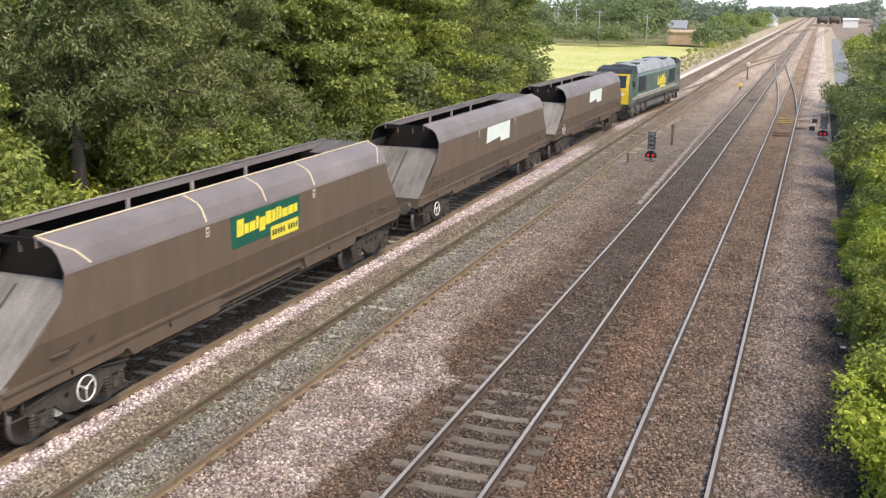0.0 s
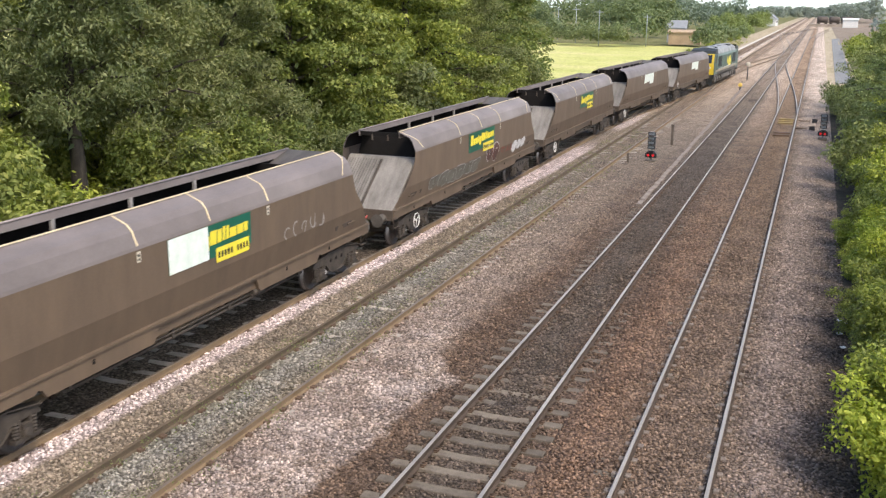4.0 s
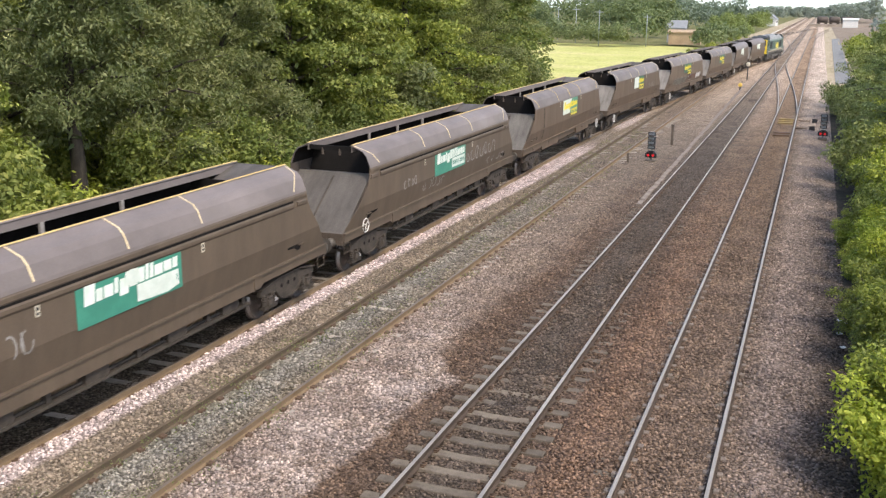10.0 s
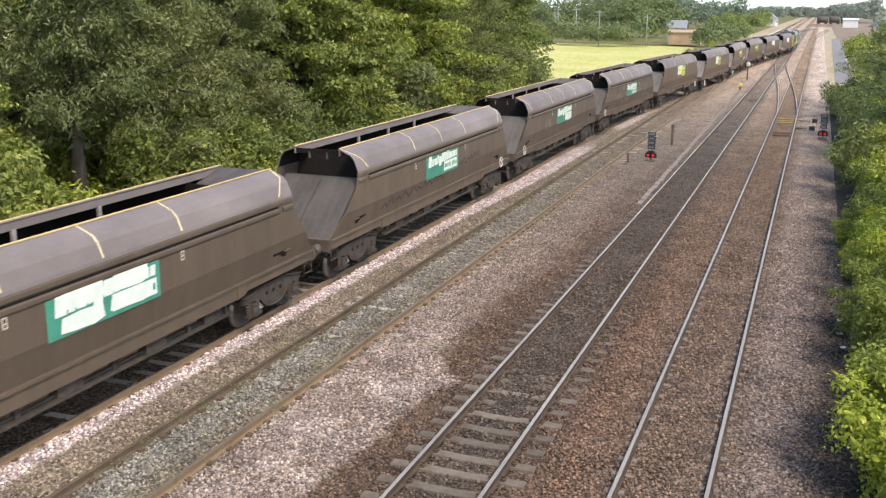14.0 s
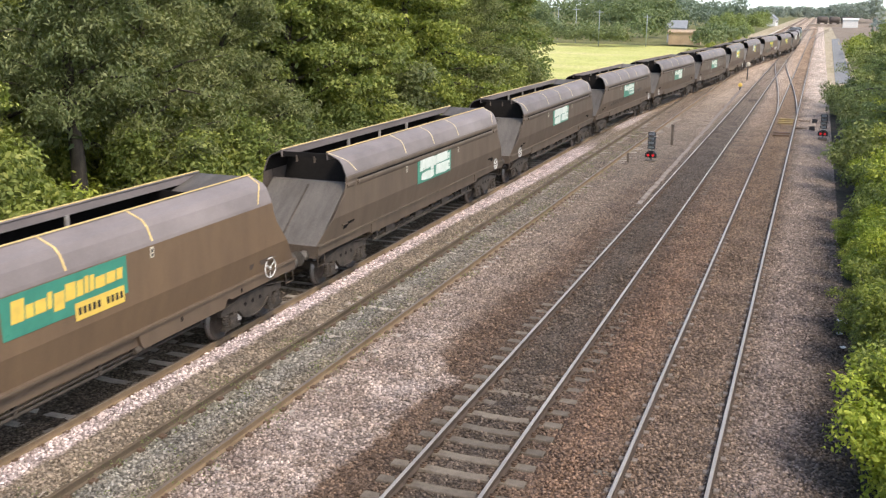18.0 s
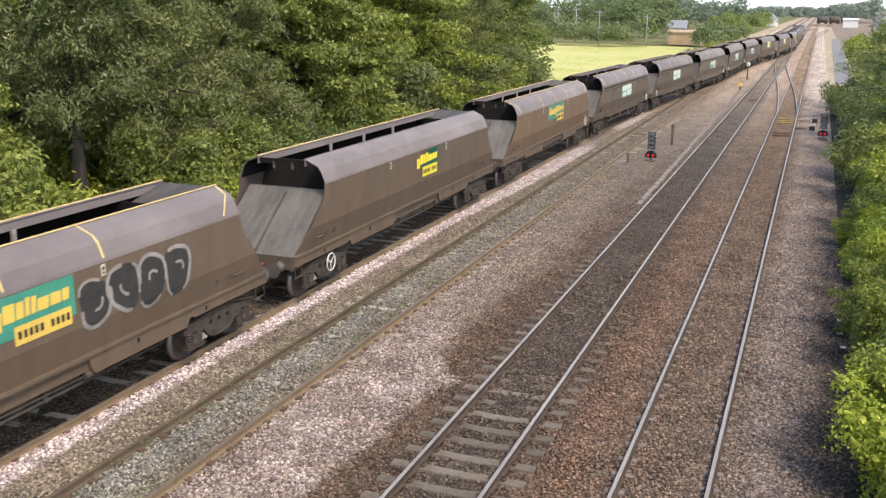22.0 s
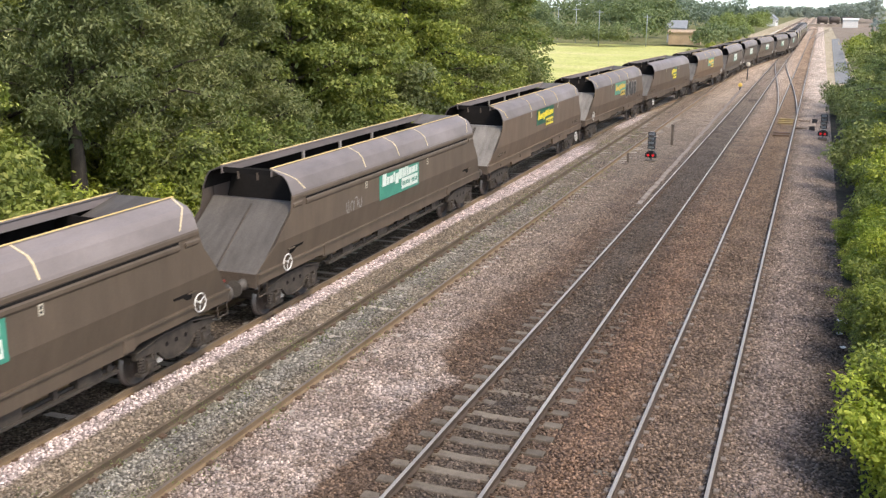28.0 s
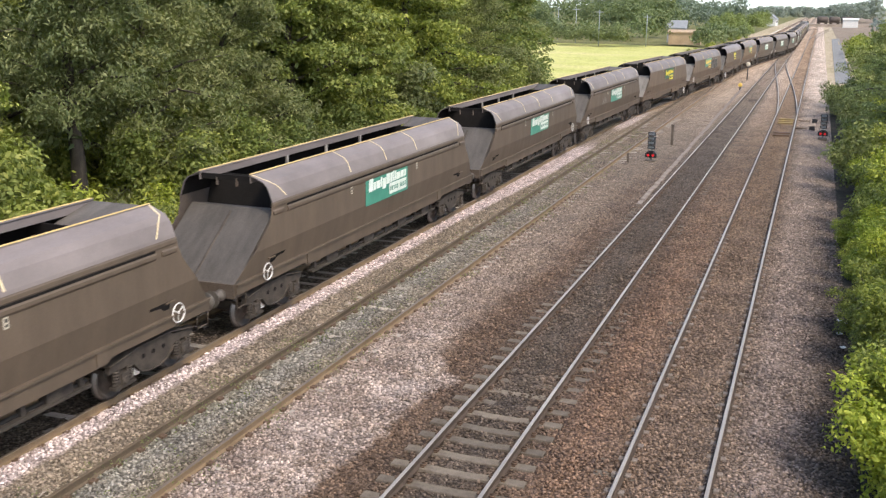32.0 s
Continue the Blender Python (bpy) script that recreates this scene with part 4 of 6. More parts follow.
                box(bm, s * 1.255, s * 1.29, y - 0.16, y + 0.16, 1.06, 1.34)
                part("bracket", bm, BODY_DARK, top, bevel=0.015)
    for y in (-2.6, 2.6):
        bm = B()
        a = [(-1.5, 1.02), (1.5, 1.02), (0.9, 0.52), (-0.9, 0.52)]
        prism(bm, a, lambda u, v, k: ((-0.62, 0.62)[k] * (1 if v > 0.9 else 0.6), y + u, v))
        part("discharge_chute", bm, FRAME, top)
    bm = B()
    box(bm, -0.2, 0.2, -8.5, 8.5, 1.08, 1.3)
    part("centre_sill", bm, INNER, top)
    for y in (-6.6, 6.6):
        bogie(top, y)
    for y in (-2.5, 2.5):
        z = 3.0 if not stepped else 2.70
        bm = B()
        box(bm, 1.362, 1.368, y - 0.06, y + 0.06, z - 0.16, z + 0.06)
        t = part("tag_plate", bm, TAG_PLATE, top, "small pale tag plate")
        bm = B()
        box(bm, 1.368, 1.371, y - 0.03, y + 0.03, z - 0.05, z + 0.02)
        box(bm, 1.368, 1.371, y - 0.03, y + 0.03, z - 0.13, z - 0.08)
        part("mark", bm, DECAL_BLACK, t)
    # pockets and steps by the ends
    for e in (-1, 1):
        for s in (-1, 1):
            xs = s * side_x(1.7)
            # dark plates paint the shade inside the end pockets
            if stepped:
                bm = B()
                prism(bm, [(-0.42, 1.74), (0.30, 1.74), (0.28, 1.56), (0.12, 1.56), (-0.06, 1.66), (-0.38, 1.68)], lambda u, v, k: (s * (side_x(v) + (-0.02, 0.006)[k]), e * (6.75 + u), v))
                part("pocket", bm, SOOT_SHADE, top)
                bm = B()
                box(bm, xs - 0.02 * s, xs + s * 0.05, e * 7.02 - 0.16, e * 7.02 + 0.16, 1.70, 1.73)
                part("step_plate", bm, BODY_DARK, top)
            else:
                for y, w in ((6.35, 0.10), (7.0, 0.32)):
                    bm = B()
                    prism(bm, [(-w, 1.74), (w, 1.74), (w * 0.5, 1.60), (-w * 0.5, 1.60)], lambda u, v, k: (s * (side_x(v) + (-0.02, 0.006)[k]), e * (y + u), v))
                    part("pocket", bm, INNER, top)
                bm = B()
                box(bm, xs - 0.02 * s, xs + s * 0.05, e * 7.22 - 0.22, e * 7.22 + 0.22, 1.66, 1.69)
                part("step_plate", bm, BODY, top)
            bm = B()
            for z in (0.78, 1.05):
                tube(bm, (s * 1.2, e * 8.1, z), (s * 1.2, e * 8.5, z), 0.015, 5)
            tube(bm, (s * 1.2, e * 8.1, 0.75), (s * 1.2, e * 8.1, 1.2), 0.015, 5)
            tube(bm, (s * 1.2, e * 8.5, 0.75), (s * 1.2, e * 8.5, 1.2), 0.015, 5)
            part("step", bm, FRAME, top)
    return top


def lathe_y(bm, profile, x, y, z, e, n=14):
    rings = [[bm.verts.new((x + r * math.cos(t), y + e * d, z + r * math.sin(t))) for t in (2 * math.pi * k / n for k in range(n))] for d, r in profile]
    for a, b in zip(rings, rings[1:]):
        for k in range(n):
            bm.faces.new((a[k], a[(k + 1) % n], b[(k + 1) % n], b[k])).smooth = True
    bm.faces.new(rings[0][::-1])
    bm.faces.new(rings[-1])


def logo(wagon, look_of, stepped, seed):
    """The operator's panel as plain shapes: a green board, a row of bars and a small sign under it."""
    z1 = 3.08 if not stepped else 2.885
    z0 = z1 - (0.76 if not stepped else 0.91)
    y0, y1 = -1.56, 1.68
    x = 1.364
    board, bars, sign, ink = {"fresh": (DECAL_GREEN, DECAL_YELLOW, DECAL_YELLOW, DECAL_BLACK), "faded": (DECAL_TEAL, DECAL_ORANGE, DECAL_ORANGE, DECAL_BLACK),
                              "teal": (DECAL_TEAL, DECAL_WHITE, DECAL_WHITE, DECAL_TEAL), "white": (DECAL_WHITE, DECAL_YELLOW, DECAL_WHITE, DECAL_TEAL),
                              "half": (DECAL_GREEN, DECAL_YELLOW, DECAL_YELLOW, DECAL_BLACK), "blank": (DECAL_WHITE, DECAL_WHITE, DECAL_WHITE, DECAL_WHITE),
                              "bright": (DECAL_TEAL, DECAL_WHITE, DECAL_WHITE, DECAL_TEAL), "torn": (DECAL_GREEN, DECAL_YELLOW, DECAL_YELLOW, DECAL_BLACK), "pale": (DECAL_TEAL, DECAL_YELLOW, DECAL_YELLOW, DECAL_TEAL)}[look_of]
    bm = B()
    if look_of == "blank":
        prism(bm, [(y0, z0 + 0.12), (y0 + 0.1, z1), (y1, z1), (y1 - 0.05, z0), (0.35, z0), (0.3, z0 + 0.2)], lambda u, v, k: (x + 0.006 * k, u, v))
    elif look_of == "torn":
        prism(bm, [(0.1, z0 + 0.25), (0.35, z1 - 0.3), (0.9, z1 - 0.02), (y1, z1), (y1, z0 + 0.1), (0.9, z0)], lambda u, v, k: (x + 0.006 * k, u, v))
    else:
        box(bm, x, x + 0.006, y0, y1, z0, z1)
    names = {"torn": "torn green board with yellow shapes", "pale": "pale green board with a white rear part and yellow shapes", "fresh": "green board with yellow shapes", "faded": "faded green board with orange shapes", "teal": "sun-bleached green board with white shapes", "white": "bleached white board with pale yellow shapes", "half": "half bleached green board with yellow shapes", "blank": "torn blank white board", "bright": "glossy teal board with white shapes"}
    bd = part("logo_board", bm, board, wagon, names[look_of])
    bm = B()
    letters(bm, x + 0.010, y0 + 0.20, y1 - 0.12, z1 - 0.72, z1 + 0.02, 4 if look_of == "torn" else 0)
    if look_of != "blank":
        part("logo_shape", bm, bars, bd)
    else:
        bm.free()
    if look_of != "blank":
        bm = B()
        low = z0 - 0.15 if not stepped else z0 + 0.09
        box(bm, x + 0.007, x + 0.011, y0 + 1.74, y1 - 0.12, low, low + 0.34)
        sg = part("logo_sign", bm, sign, bd)
        for k in (0, 1, 2, 3, 4, 6, 7, 8, 9):
            bm = B()
            ya = y0 + 1.82 + k * 0.130
            box(bm, x + 0.012, x + 0.015, ya, ya + 0.075, low + 0.10, low + 0.24)
            part("sign_mark", bm, ink, sg)
    if look_of == "pale":
        bm = B()
        prism(bm, [(y0, z0), (y0, z1), (0.3, z1), (0.1, z0 + 0.4), (-0.1, z0)], lambda u, v, j: (x + 0.0065 + 0.002 * j, u, v))
        part("bleached_patch", bm, DECAL_WHITE, bd)
    if look_of in ("half", "bright"):
        bm = B()
        rnd = random.Random(seed)
        if look_of == "half":
            box(bm, x + 0.016, x + 0.019, y0, y0 + 1.45, z0, z1)
        else:
            # sky glare on the glossy board, painted as uneven white fields
            fields = ((0.15, 1.5, 0.05, 0.50), (-0.2, 0.3, 0.5, 0.9)) if seed == 7 else ((-1.2, -0.02, 0.50, 0.93), (-1.25, -0.05, 0.05, 0.40), (0.2, 1.32, 0.52, 0.95), (0.1, 1.42, 0.06, 0.44))
            for ya, yb, fa, fb in fields:
                w = yb - ya
                za, zb = z0 + (z1 - z0) * (fa + rnd.uniform(-0.03, 0.03)), z0 + (z1 - z0) * (fb + rnd.uniform(-0.03, 0.03))
                prism(bm, [(ya, za + 0.05), (ya + 0.05, zb - 0.03), (ya + 0.45 * w, zb), (yb - 0.05, zb - 0.02), (yb, za + 0.06), (yb - 0.25 * w, za), (ya + 0.3 * w, za + 0.02)], lambda u, v, j: (x + 0.016 + 0.003 * j, u, v))
        part("bleached_patch", bm, DECAL_WHITE, bd)


bogie_meshes()
PROTO = {("flush", False): hopper("flush", False), ("flush", True): hopper("flush", True), ("stepped", False): hopper("stepped", False)}

# wagon: left tag's place at the start, type, ridged end, board, brake wheel (y, z), sprayed marks
WAGONS = [
    (56.0, "flush", False, "blank", (-7.1, 1.5), ()),
    (36.9, "flush", False, "blank", (-7.0, 0.75), ()),
    (18.0, "flush", False, "fresh", (-6.6, 0.78), ()),
    (-1.0, "flush", True, "fresh", (-6.75, 0.72), (("white", 4.4, 6.4, 1.55, 2.15, 3), ("block", -5.6, -0.2, 1.5, 2.0, 6), ("red", 2.7, 4.4, 1.72, 1.98, 5), ("bubble", 0.75, 2.35, 1.62, 2.38, 2))),
    (-20.1, "flush", False, "half", (-6.9, 0.75), (("grey", 3.2, 5.5, 2.0, 2.4, 5),)),
    (-39.47, "flush", True, "pale", (7.3, 1.0), ()),
    (-58.18, "stepped", False, "teal", (-7.2, 1.38), (("grey", -4.4, -3.2, 2.0, 2.3, 4), ("grey", -2.6, -0.4, 1.6, 1.95, 5), ("grey", 1.2, 5.5, 2.0, 2.5, 8), ("grey", 4.4, 7.0, 1.55, 1.85, 4))),
    (-76.45, "stepped", False, "bright", (-7.2, 1.38), (("grey", -3.8, -2.6, 1.9, 2.4, 3),)),
    (-94.72, "stepped", False, "teal", (7.4, 1.35), (("wave", -5.2, 0.3, 1.62, 2.1, 10), ("dark", 0.4, 1.7, 1.95, 2.4, 3), ("wave", 1.9, 4.2, 1.95, 2.4, 6))),
    (-112.9, "stepped", False, "bright", (-7.2, 1.38), ()),
    (-131.2, "stepped", False, "bright", (7.4, 1.38), ()),
    (-149.61, "flush", False, "faded", (7.2, 1.45), ()),
    (-168.2, "flush", False, "torn", (-6.6, 0.8), ()),
    (-186.79, "flush", False, "faded", (-6.9, 1.5), (("piece", 1.78, 5.2, 1.95, 2.92, 4),)),
    (-205.3, "flush", True, "fresh", (7.2, 0.8), ()),
    (-223.58, "stepped", False, "teal", (-7.2, 1.38), (("grey", -3.9, -2.8, 2.0, 2.4, 4),)),
    (-242.0, "stepped", False, "teal", (7.3, 1.4), ()),
    (-260.27, "stepped", False, "teal", (-7.2, 1.38), ()),
    (-278.5, "stepped", False, "teal", (7.3, 1.4), ()),
]
TRAIN = []
STAIN = worn("grime_run", (0.095, 0.072, 0.055), (0.065, 0.05, 0.04), 0.7, 0.0, 1.5)


def lay_train():
    used = set()
    for n, (off, kind, ridged, look_of, bw, marks) in enumerate(WAGONS):
        proto = PROTO[(kind, ridged)]
        s0 = off + 2.4
        if (kind, ridged) in used:
            w = copy_thing(proto, on_route(s0))
        else:
            used.add((kind, ridged))
            w = proto
            w.matrix_basis = on_route(s0)
        words = {"fresh": "a green and yellow board", "faded": "a faded green board", "teal": "a bleached green board", "white": "a white board", "half": "a half-bleached board", "blank": "a torn white board", "bright": "a glossy teal board", "torn": "a torn green board", "pale": "a pale green board"}[look_of]
        tagged(w, ("dusty brown coal hopper with " if kind == "flush" else "dark ledged coal hopper with ") + words + (", sprayed marks" if marks else ""), "wagon", "coal wagons of the train")
        TRAIN.append((w, s0))
    for n, ((w, s0), (off, kind, ridged, look_of, bw, marks)) in enumerate(zip(TRAIN, WAGONS)):
        if look_of == "torn":
            # one wagon has lost the lines on its near canopy
            near = [c for c in w.children_recursive if c.data and c.name.startswith(("stripe", "edge_line")) and c.data.vertices[0].co.x > 0]
            for c in near:
                bpy.data.objects.remove(c)
        if n < 2:
            # the first two have no lines left at all
            for c in [c for c in w.children_recursive if c.data and c.name.startswith(("stripe", "edge_line"))]:
                bpy.data.objects.remove(c)
        elif n < 5:
            # the older wagons' lines have worn pale, those of the far canopy away
            for c in [c for c in w.children_recursive if c.data and c.name.startswith(("stripe", "edge_line"))]:
                if c.data.vertices[0].co.x > 0:
                    c.data = c.data.copy()
                    c.data.materials[0] = CREAM
                elif c.name.startswith("edge_line"):
                    bpy.data.objects.remove(c)
        if off == -39.47:
            # its rear tag plate sits ahead of the stripe
            for c in w.children:
                if c.name.startswith("tag_plate") and c.data.vertices[0].co.y < 0:
                    c.location.y += 0.36
            # a dark run down the side from the fold
            bm = B()
            rows = []
            for k in range(9):
                z = 3.05 - k * 0.19
                e = 0.03 * math.sin(k * 2.1)
                rows.append([bm.verts.new((side_x(z) + 0.005, y, z)) for y in (-5.42 + e, -5.2 - e)])
            for a, b in zip(rows, rows[1:]):
                bm.faces.new((a[0], a[1], b[1], b[0]))
            part("stain", bm, STAIN, w, "dark run of grime")
        if off == -149.61:
            for c in w.children:
                if c.name.startswith("side_panel"):
                    c.data = c.data.copy()
                    c.data.materials[0] = BODY_ORANGE
        logo(w, look_of, kind == "stepped", n)
        part("brake_wheel", brake_wheel(*bw, r=0.21 if kind == "stepped" else 0.25), WHITE, w, "white spoked hand brake wheel")
        for k, (tone, y0, y1, z0, z1, loops) in enumerate(marks):
            if tone in ("piece", "bubble", "block"):
                fill, line, square, width = {"piece": (PAINT_DARK, PAINT_GREY, 0.25, 0.09), "bubble": (PAINT_MIXED, PAINT_WHITE, 0.0, 0.035), "block": (PAINT_DUST, PAINT_GREY, 0.7, 0.04)}[tone]
                painted_piece(w, side_x, y0, y1, z0, z1, loops, n * 7 + k, fill, line, "dusty sprayed blocks" if tone == "block" else "dark sprayed shapes with a pale outline", square, width)
                continue
            for bm in {"white": blots, "wave": wave}.get(tone, scrawl)(side_x, y0, y1, z0, z1, loops, n * 7 + k):
                part("spray_mark", bm, {"grey": PAINT_GREY, "white": PAINT_WHITE, "red": COCK_RED}.get(tone, PAINT_DARK), w, {"grey": "grey sprayed stroke", "white": "white sprayed blob", "red": "faded red sprayed stroke"}.get(tone, "black sprayed line"))


lay_train()

# ================= locomotive =================
LOCO_GREEN = worn("loco_green", (0.095, 0.150, 0.122), (0.068, 0.108, 0.088), 0.45, 0.0, 0.8)
LOCO_YELLOW = worn("loco_yellow", (0.80, 0.58, 0.04), (0.60, 0.42, 0.04), 0.45, 0.0, 1.5)
LOCO_ROOF = worn("loco_roof", (0.33, 0.335, 0.33), (0.20, 0.205, 0.20), 0.6, 0.0, 0.8)
LOCO_SILL = worn("loco_sill", (0.42, 0.38, 0.30), (0.26, 0.23, 0.18), 0.7, 0.0, 1.5)
LOCO_GREY = worn("loco_running_gear", (0.17, 0.155, 0.14), (0.085, 0.076, 0.068), 0.8, 0.1, 2.0)
DARK_GRILLE = worn("dark_grille", (0.035, 0.04, 0.04), (0.02, 0.022, 0.022), 0.6, 0.1, 3.0)
m_glass, nt_glass, bs_glass = node_mat("window_glass")
bs_glass.inputs["Base Color"].default_value = (0.02, 0.025, 0.03, 1)
bs_glass.inputs["Roughness"].default_value = 0.06
GLASS = m_glass


def locomotive():
    top = tagged(new("locomotive"), "dark green diesel freight locomotive with yellow ends and grey roof", "locomotive")
    W2 = 1.32
    bm = B()
    prof = [(-W2, 1.70), (-W2, 3.05), (-1.2, 3.3), (1.2, 3.3), (W2, 3.05), (W2, 1.70)]
    prism(bm, prof, lambda u, v, k: (u, (-8.0, 8.0)[k], v))
    part("body", bm, LOCO_GREEN, top, bevel=0.02)
    bm = B()
    strip(bm, [(-1.24, 3.26), (-1.05, 3.6), (-0.6, 3.84), (0, 3.9), (0.6, 3.84), (1.05, 3.6), (1.24, 3.26)], 0.05, -7.9, 7.9)
    roof = part("roof", bm, LOCO_ROOF, top, "grimy grey roof")
    for y, w, l in ((-5.4, 0.75, 1.5), (-0.6, 0.5, 1.1), (4.9, 0.85, 1.9)):
        bm = B()
        box(bm, -w, w, y - l / 2, y + l / 2, 3.8, 3.93)
        part("roof_fan", bm, DARK_GRILLE, roof, bevel=0.03)
    bm = B()
    for k in range(9):
        y = -7.2 + k * 1.8
        strip(bm, [(0.62, 3.845), (1.07, 3.61), (1.25, 3.28)], 0.03, y - 0.02, y + 0.02)
    part("roof_seam", bm, LOCO_ROOF, roof)
    for e in (-1, 1):
        bm = B()
        out = [(8.0, 1.25), (10.25, 1.25), (10.3, 2.2), (9.95, 3.35), (9.5, 3.62), (8.0, 3.8)]
        prism(bm, out, lambda u, v, k: ((-1.3, 1.3)[k] * (0.93 if v > 3.4 else 1.0), e * u, v))
        cab = part("cab", bm, LOCO_GREEN, top, bevel=0.05)
        bm = B()
        prism(bm, [(7.98, 3.30), (9.98, 3.38), (9.53, 3.66), (7.98, 3.84)], lambda u, v, k: ((-1.315, 1.315)[k] * (0.94 if v > 3.4 else 1.0), e * u, v))
        part("cab_roof", bm, DARK_GRILLE, cab, "sooty black cab roof", bevel=0.02)
        bm = B()
        box(bm, -1.24, 1.24, e * 10.26, e * 10.335, 1.25, 2.28)
        prism(bm, [(10.33, 2.28), (9.99, 3.34), (9.95, 3.32), (10.28, 2.26)], lambda u, v, k: ((-1.2, 1.2)[k], e * u, v))
        part("nose", bm, LOCO_YELLOW, cab, "yellow warning panel", bevel=0.01)
        for s in (-1, 1):
            bm = B()
            prism(bm, [(10.325, 2.42), (10.06, 3.22), (10.07, 3.24), (10.345, 2.44)], lambda u, v, k: (s * (0.12, 1.0)[k], e * u, v))
            part("windscreen", bm, GLASS, cab)
            bm = B()
            box(bm, s * 1.295, s * 1.31, e * 8.9 - 0.35, e * 8.9 + 0.35, 2.4, 3.1)
            part("cab_window", bm, GLASS, cab)
            bm = B()
            box(bm, s * 1.296, s * 1.312, e * 8.25 - 0.28, e * 8.25 + 0.28, 1.35, 3.2)
            part("cab_door", bm, LOCO_GREEN, cab)
            bm = B()
            tube(bm, (s * 0.82, e * 10.33, 1.95), (s * 0.82, e * 10.38, 1.95), 0.12, 12)
            part("lamp", bm, WHITE, cab)
            bm = B()
            lathe_y(bm, [(0.0, 0.16), (0.2, 0.12), (0.5, 0.12), (0.51, 0.23), (0.56, 0.24)], s * 0.87, e * 10.3, 1.06, e)
            part("buffer", bm, BOGIE, top)
        bm = B()
        box(bm, -1.3, 1.3, e * 10.1, e * 10.32, 0.85, 1.25)
        box(bm, -1.15, 1.15, e * 10.2, e * 10.3, 0.25, 0.8)
        part("buffer_beam", bm, DARK_GRILLE, top, bevel=0.02)
        bm = B()
        tube(bm, (0, e * 10.3, 1.0), (0, e * 10.75, 0.95), 0.09, 8)
        part("coupler", bm, BOGIE, top)
        # bogie with three axles
        bm = B()
        box(bm, -1.0, 1.0, e * 6.6 - 2.4, e * 6.6 + 2.4, 0.62, 0.98)
        bg = part("bogie", bm, BOGIE, top, bevel=0.02)
        for s in (-1, 1):
            bm = B()
            prism(bm, [(-2.6, 0.55), (-2.5, 0.95), (-0.6, 1.1), (0.6, 1.1), (2.5, 0.95), (2.6, 0.55), (2.2, 0.35), (1.3, 0.6), (0.4, 0.4), (-0.4, 0.4), (-1.3, 0.6), (-2.2, 0.35)], lambda u, v, k: (s * (1.02, 1.16)[k], e * 6.6 + u, v))
            for d in (-1.9, 0, 1.9):
                box(bm, s * 1.1, s * 1.24, e * 6.6 + d - 0.2, e * 6.6 + d + 0.2, 0.35, 0.75)
                tube(bm, (s * 1.2, e * 6.6 + d - 0.6, 0.5), (s * 1.2, e * 6.6 + d - 0.6, 0.95), 0.09, 8)
            part("side_frame", bm, LOCO_GREY, bg, bevel=0.015)
        for d in (-1.9, 0, 1.9):
            part("wheelset", _MESH["wheelset"], None, bg, at=(0, e * 6.6 + d, 0.49)).scale = (1, 1.06, 1.06)
    for s in (-1, 1):
        bm = B()
        box(bm, s * 1.285, s * 1.335, -9.2, 9.2, 1.46, 1.66)
        part("sill_line", bm, LOCO_SILL, top, "dusty cream sill line")
        for y, w in ((-6.2, 1.2), (5.9, 1.4)):
            bm = B()
            box(bm, s * 1.32, s * 1.34, y - w, y + w, 1.95, 3.0)
            g = part("side_grille", bm, DARK_GRILLE, top, "dark louvred grille")
            bm = B()
            for k in range(9):
                box(bm, s * 1.34, s * 1.36, y - w + 0.06, y + w - 0.06, 2.0 + k * 0.108, 2.045 + k * 0.108)
            part("louvre", bm, DARK_GRILLE, g)
        bm = B()
        x = s * 1.326
        for k in range(10):
            h = (1.0, 0.6, 0.6, 0.95, 0.7, 1.0, 0.9, 1.0, 0.6, 0.6)[k]
            box(bm, x, x + s * 0.006, -0.2 + k * 0.36, 0.08 + k * 0.36, 2.0, 2.0 + 0.75 * h)
        box(bm, x, x + s * 0.006, 0.9, 3.2, 1.76, 1.94)
        part("logo_shape", bm, DECAL_YELLOW, top, "yellow side emblem shapes")
        for y in (-4.0, -2.6, -1.4, 4.1):
            bm = B()
            box(bm, s * 1.32, s * 1.332, y - 0.5, y + 0.5, 1.76, 2.95)
            part("side_door", bm, LOCO_GREEN, top)
        bm = B()
        tube(bm, (s * 1.34, -7.7, 1.72), (s * 1.34, 7.7, 1.72), 0.022, 5)
        part("handrail", bm, WHITE, top)
    bm = B()
    prism(bm, [(-1.2, 0.95), (-1.28, 0.6), (-1.0, 0.3), (1.0, 0.3), (1.28, 0.6), (1.2, 0.95)], lambda u, v, k: (u, (-3.6, 3.4)[k], v))
    part("fuel_tank", bm, LOCO_GREY, top, bevel=0.03)
    bm = B()
    box(bm, -1.28, 1.28, -8.0, 8.0, 1.05, 1.698)
    box(bm, -1.28, 1.28, -10.2, 10.2, 1.05, 1.245)
    part("frame", bm, LOCO_GREY, top)
    short = 0.9
    for ob in top.children_recursive:
        if ob.data is _MESH["wheelset"]:
            ob.location.y *= short
        else:
            for v in ob.data.vertices:
                v.co.y *= short
    return top


LOCO = locomotive()
LOCO_S = 78.6
LOCO.matrix_basis = on_route(LOCO_S, 6.6)

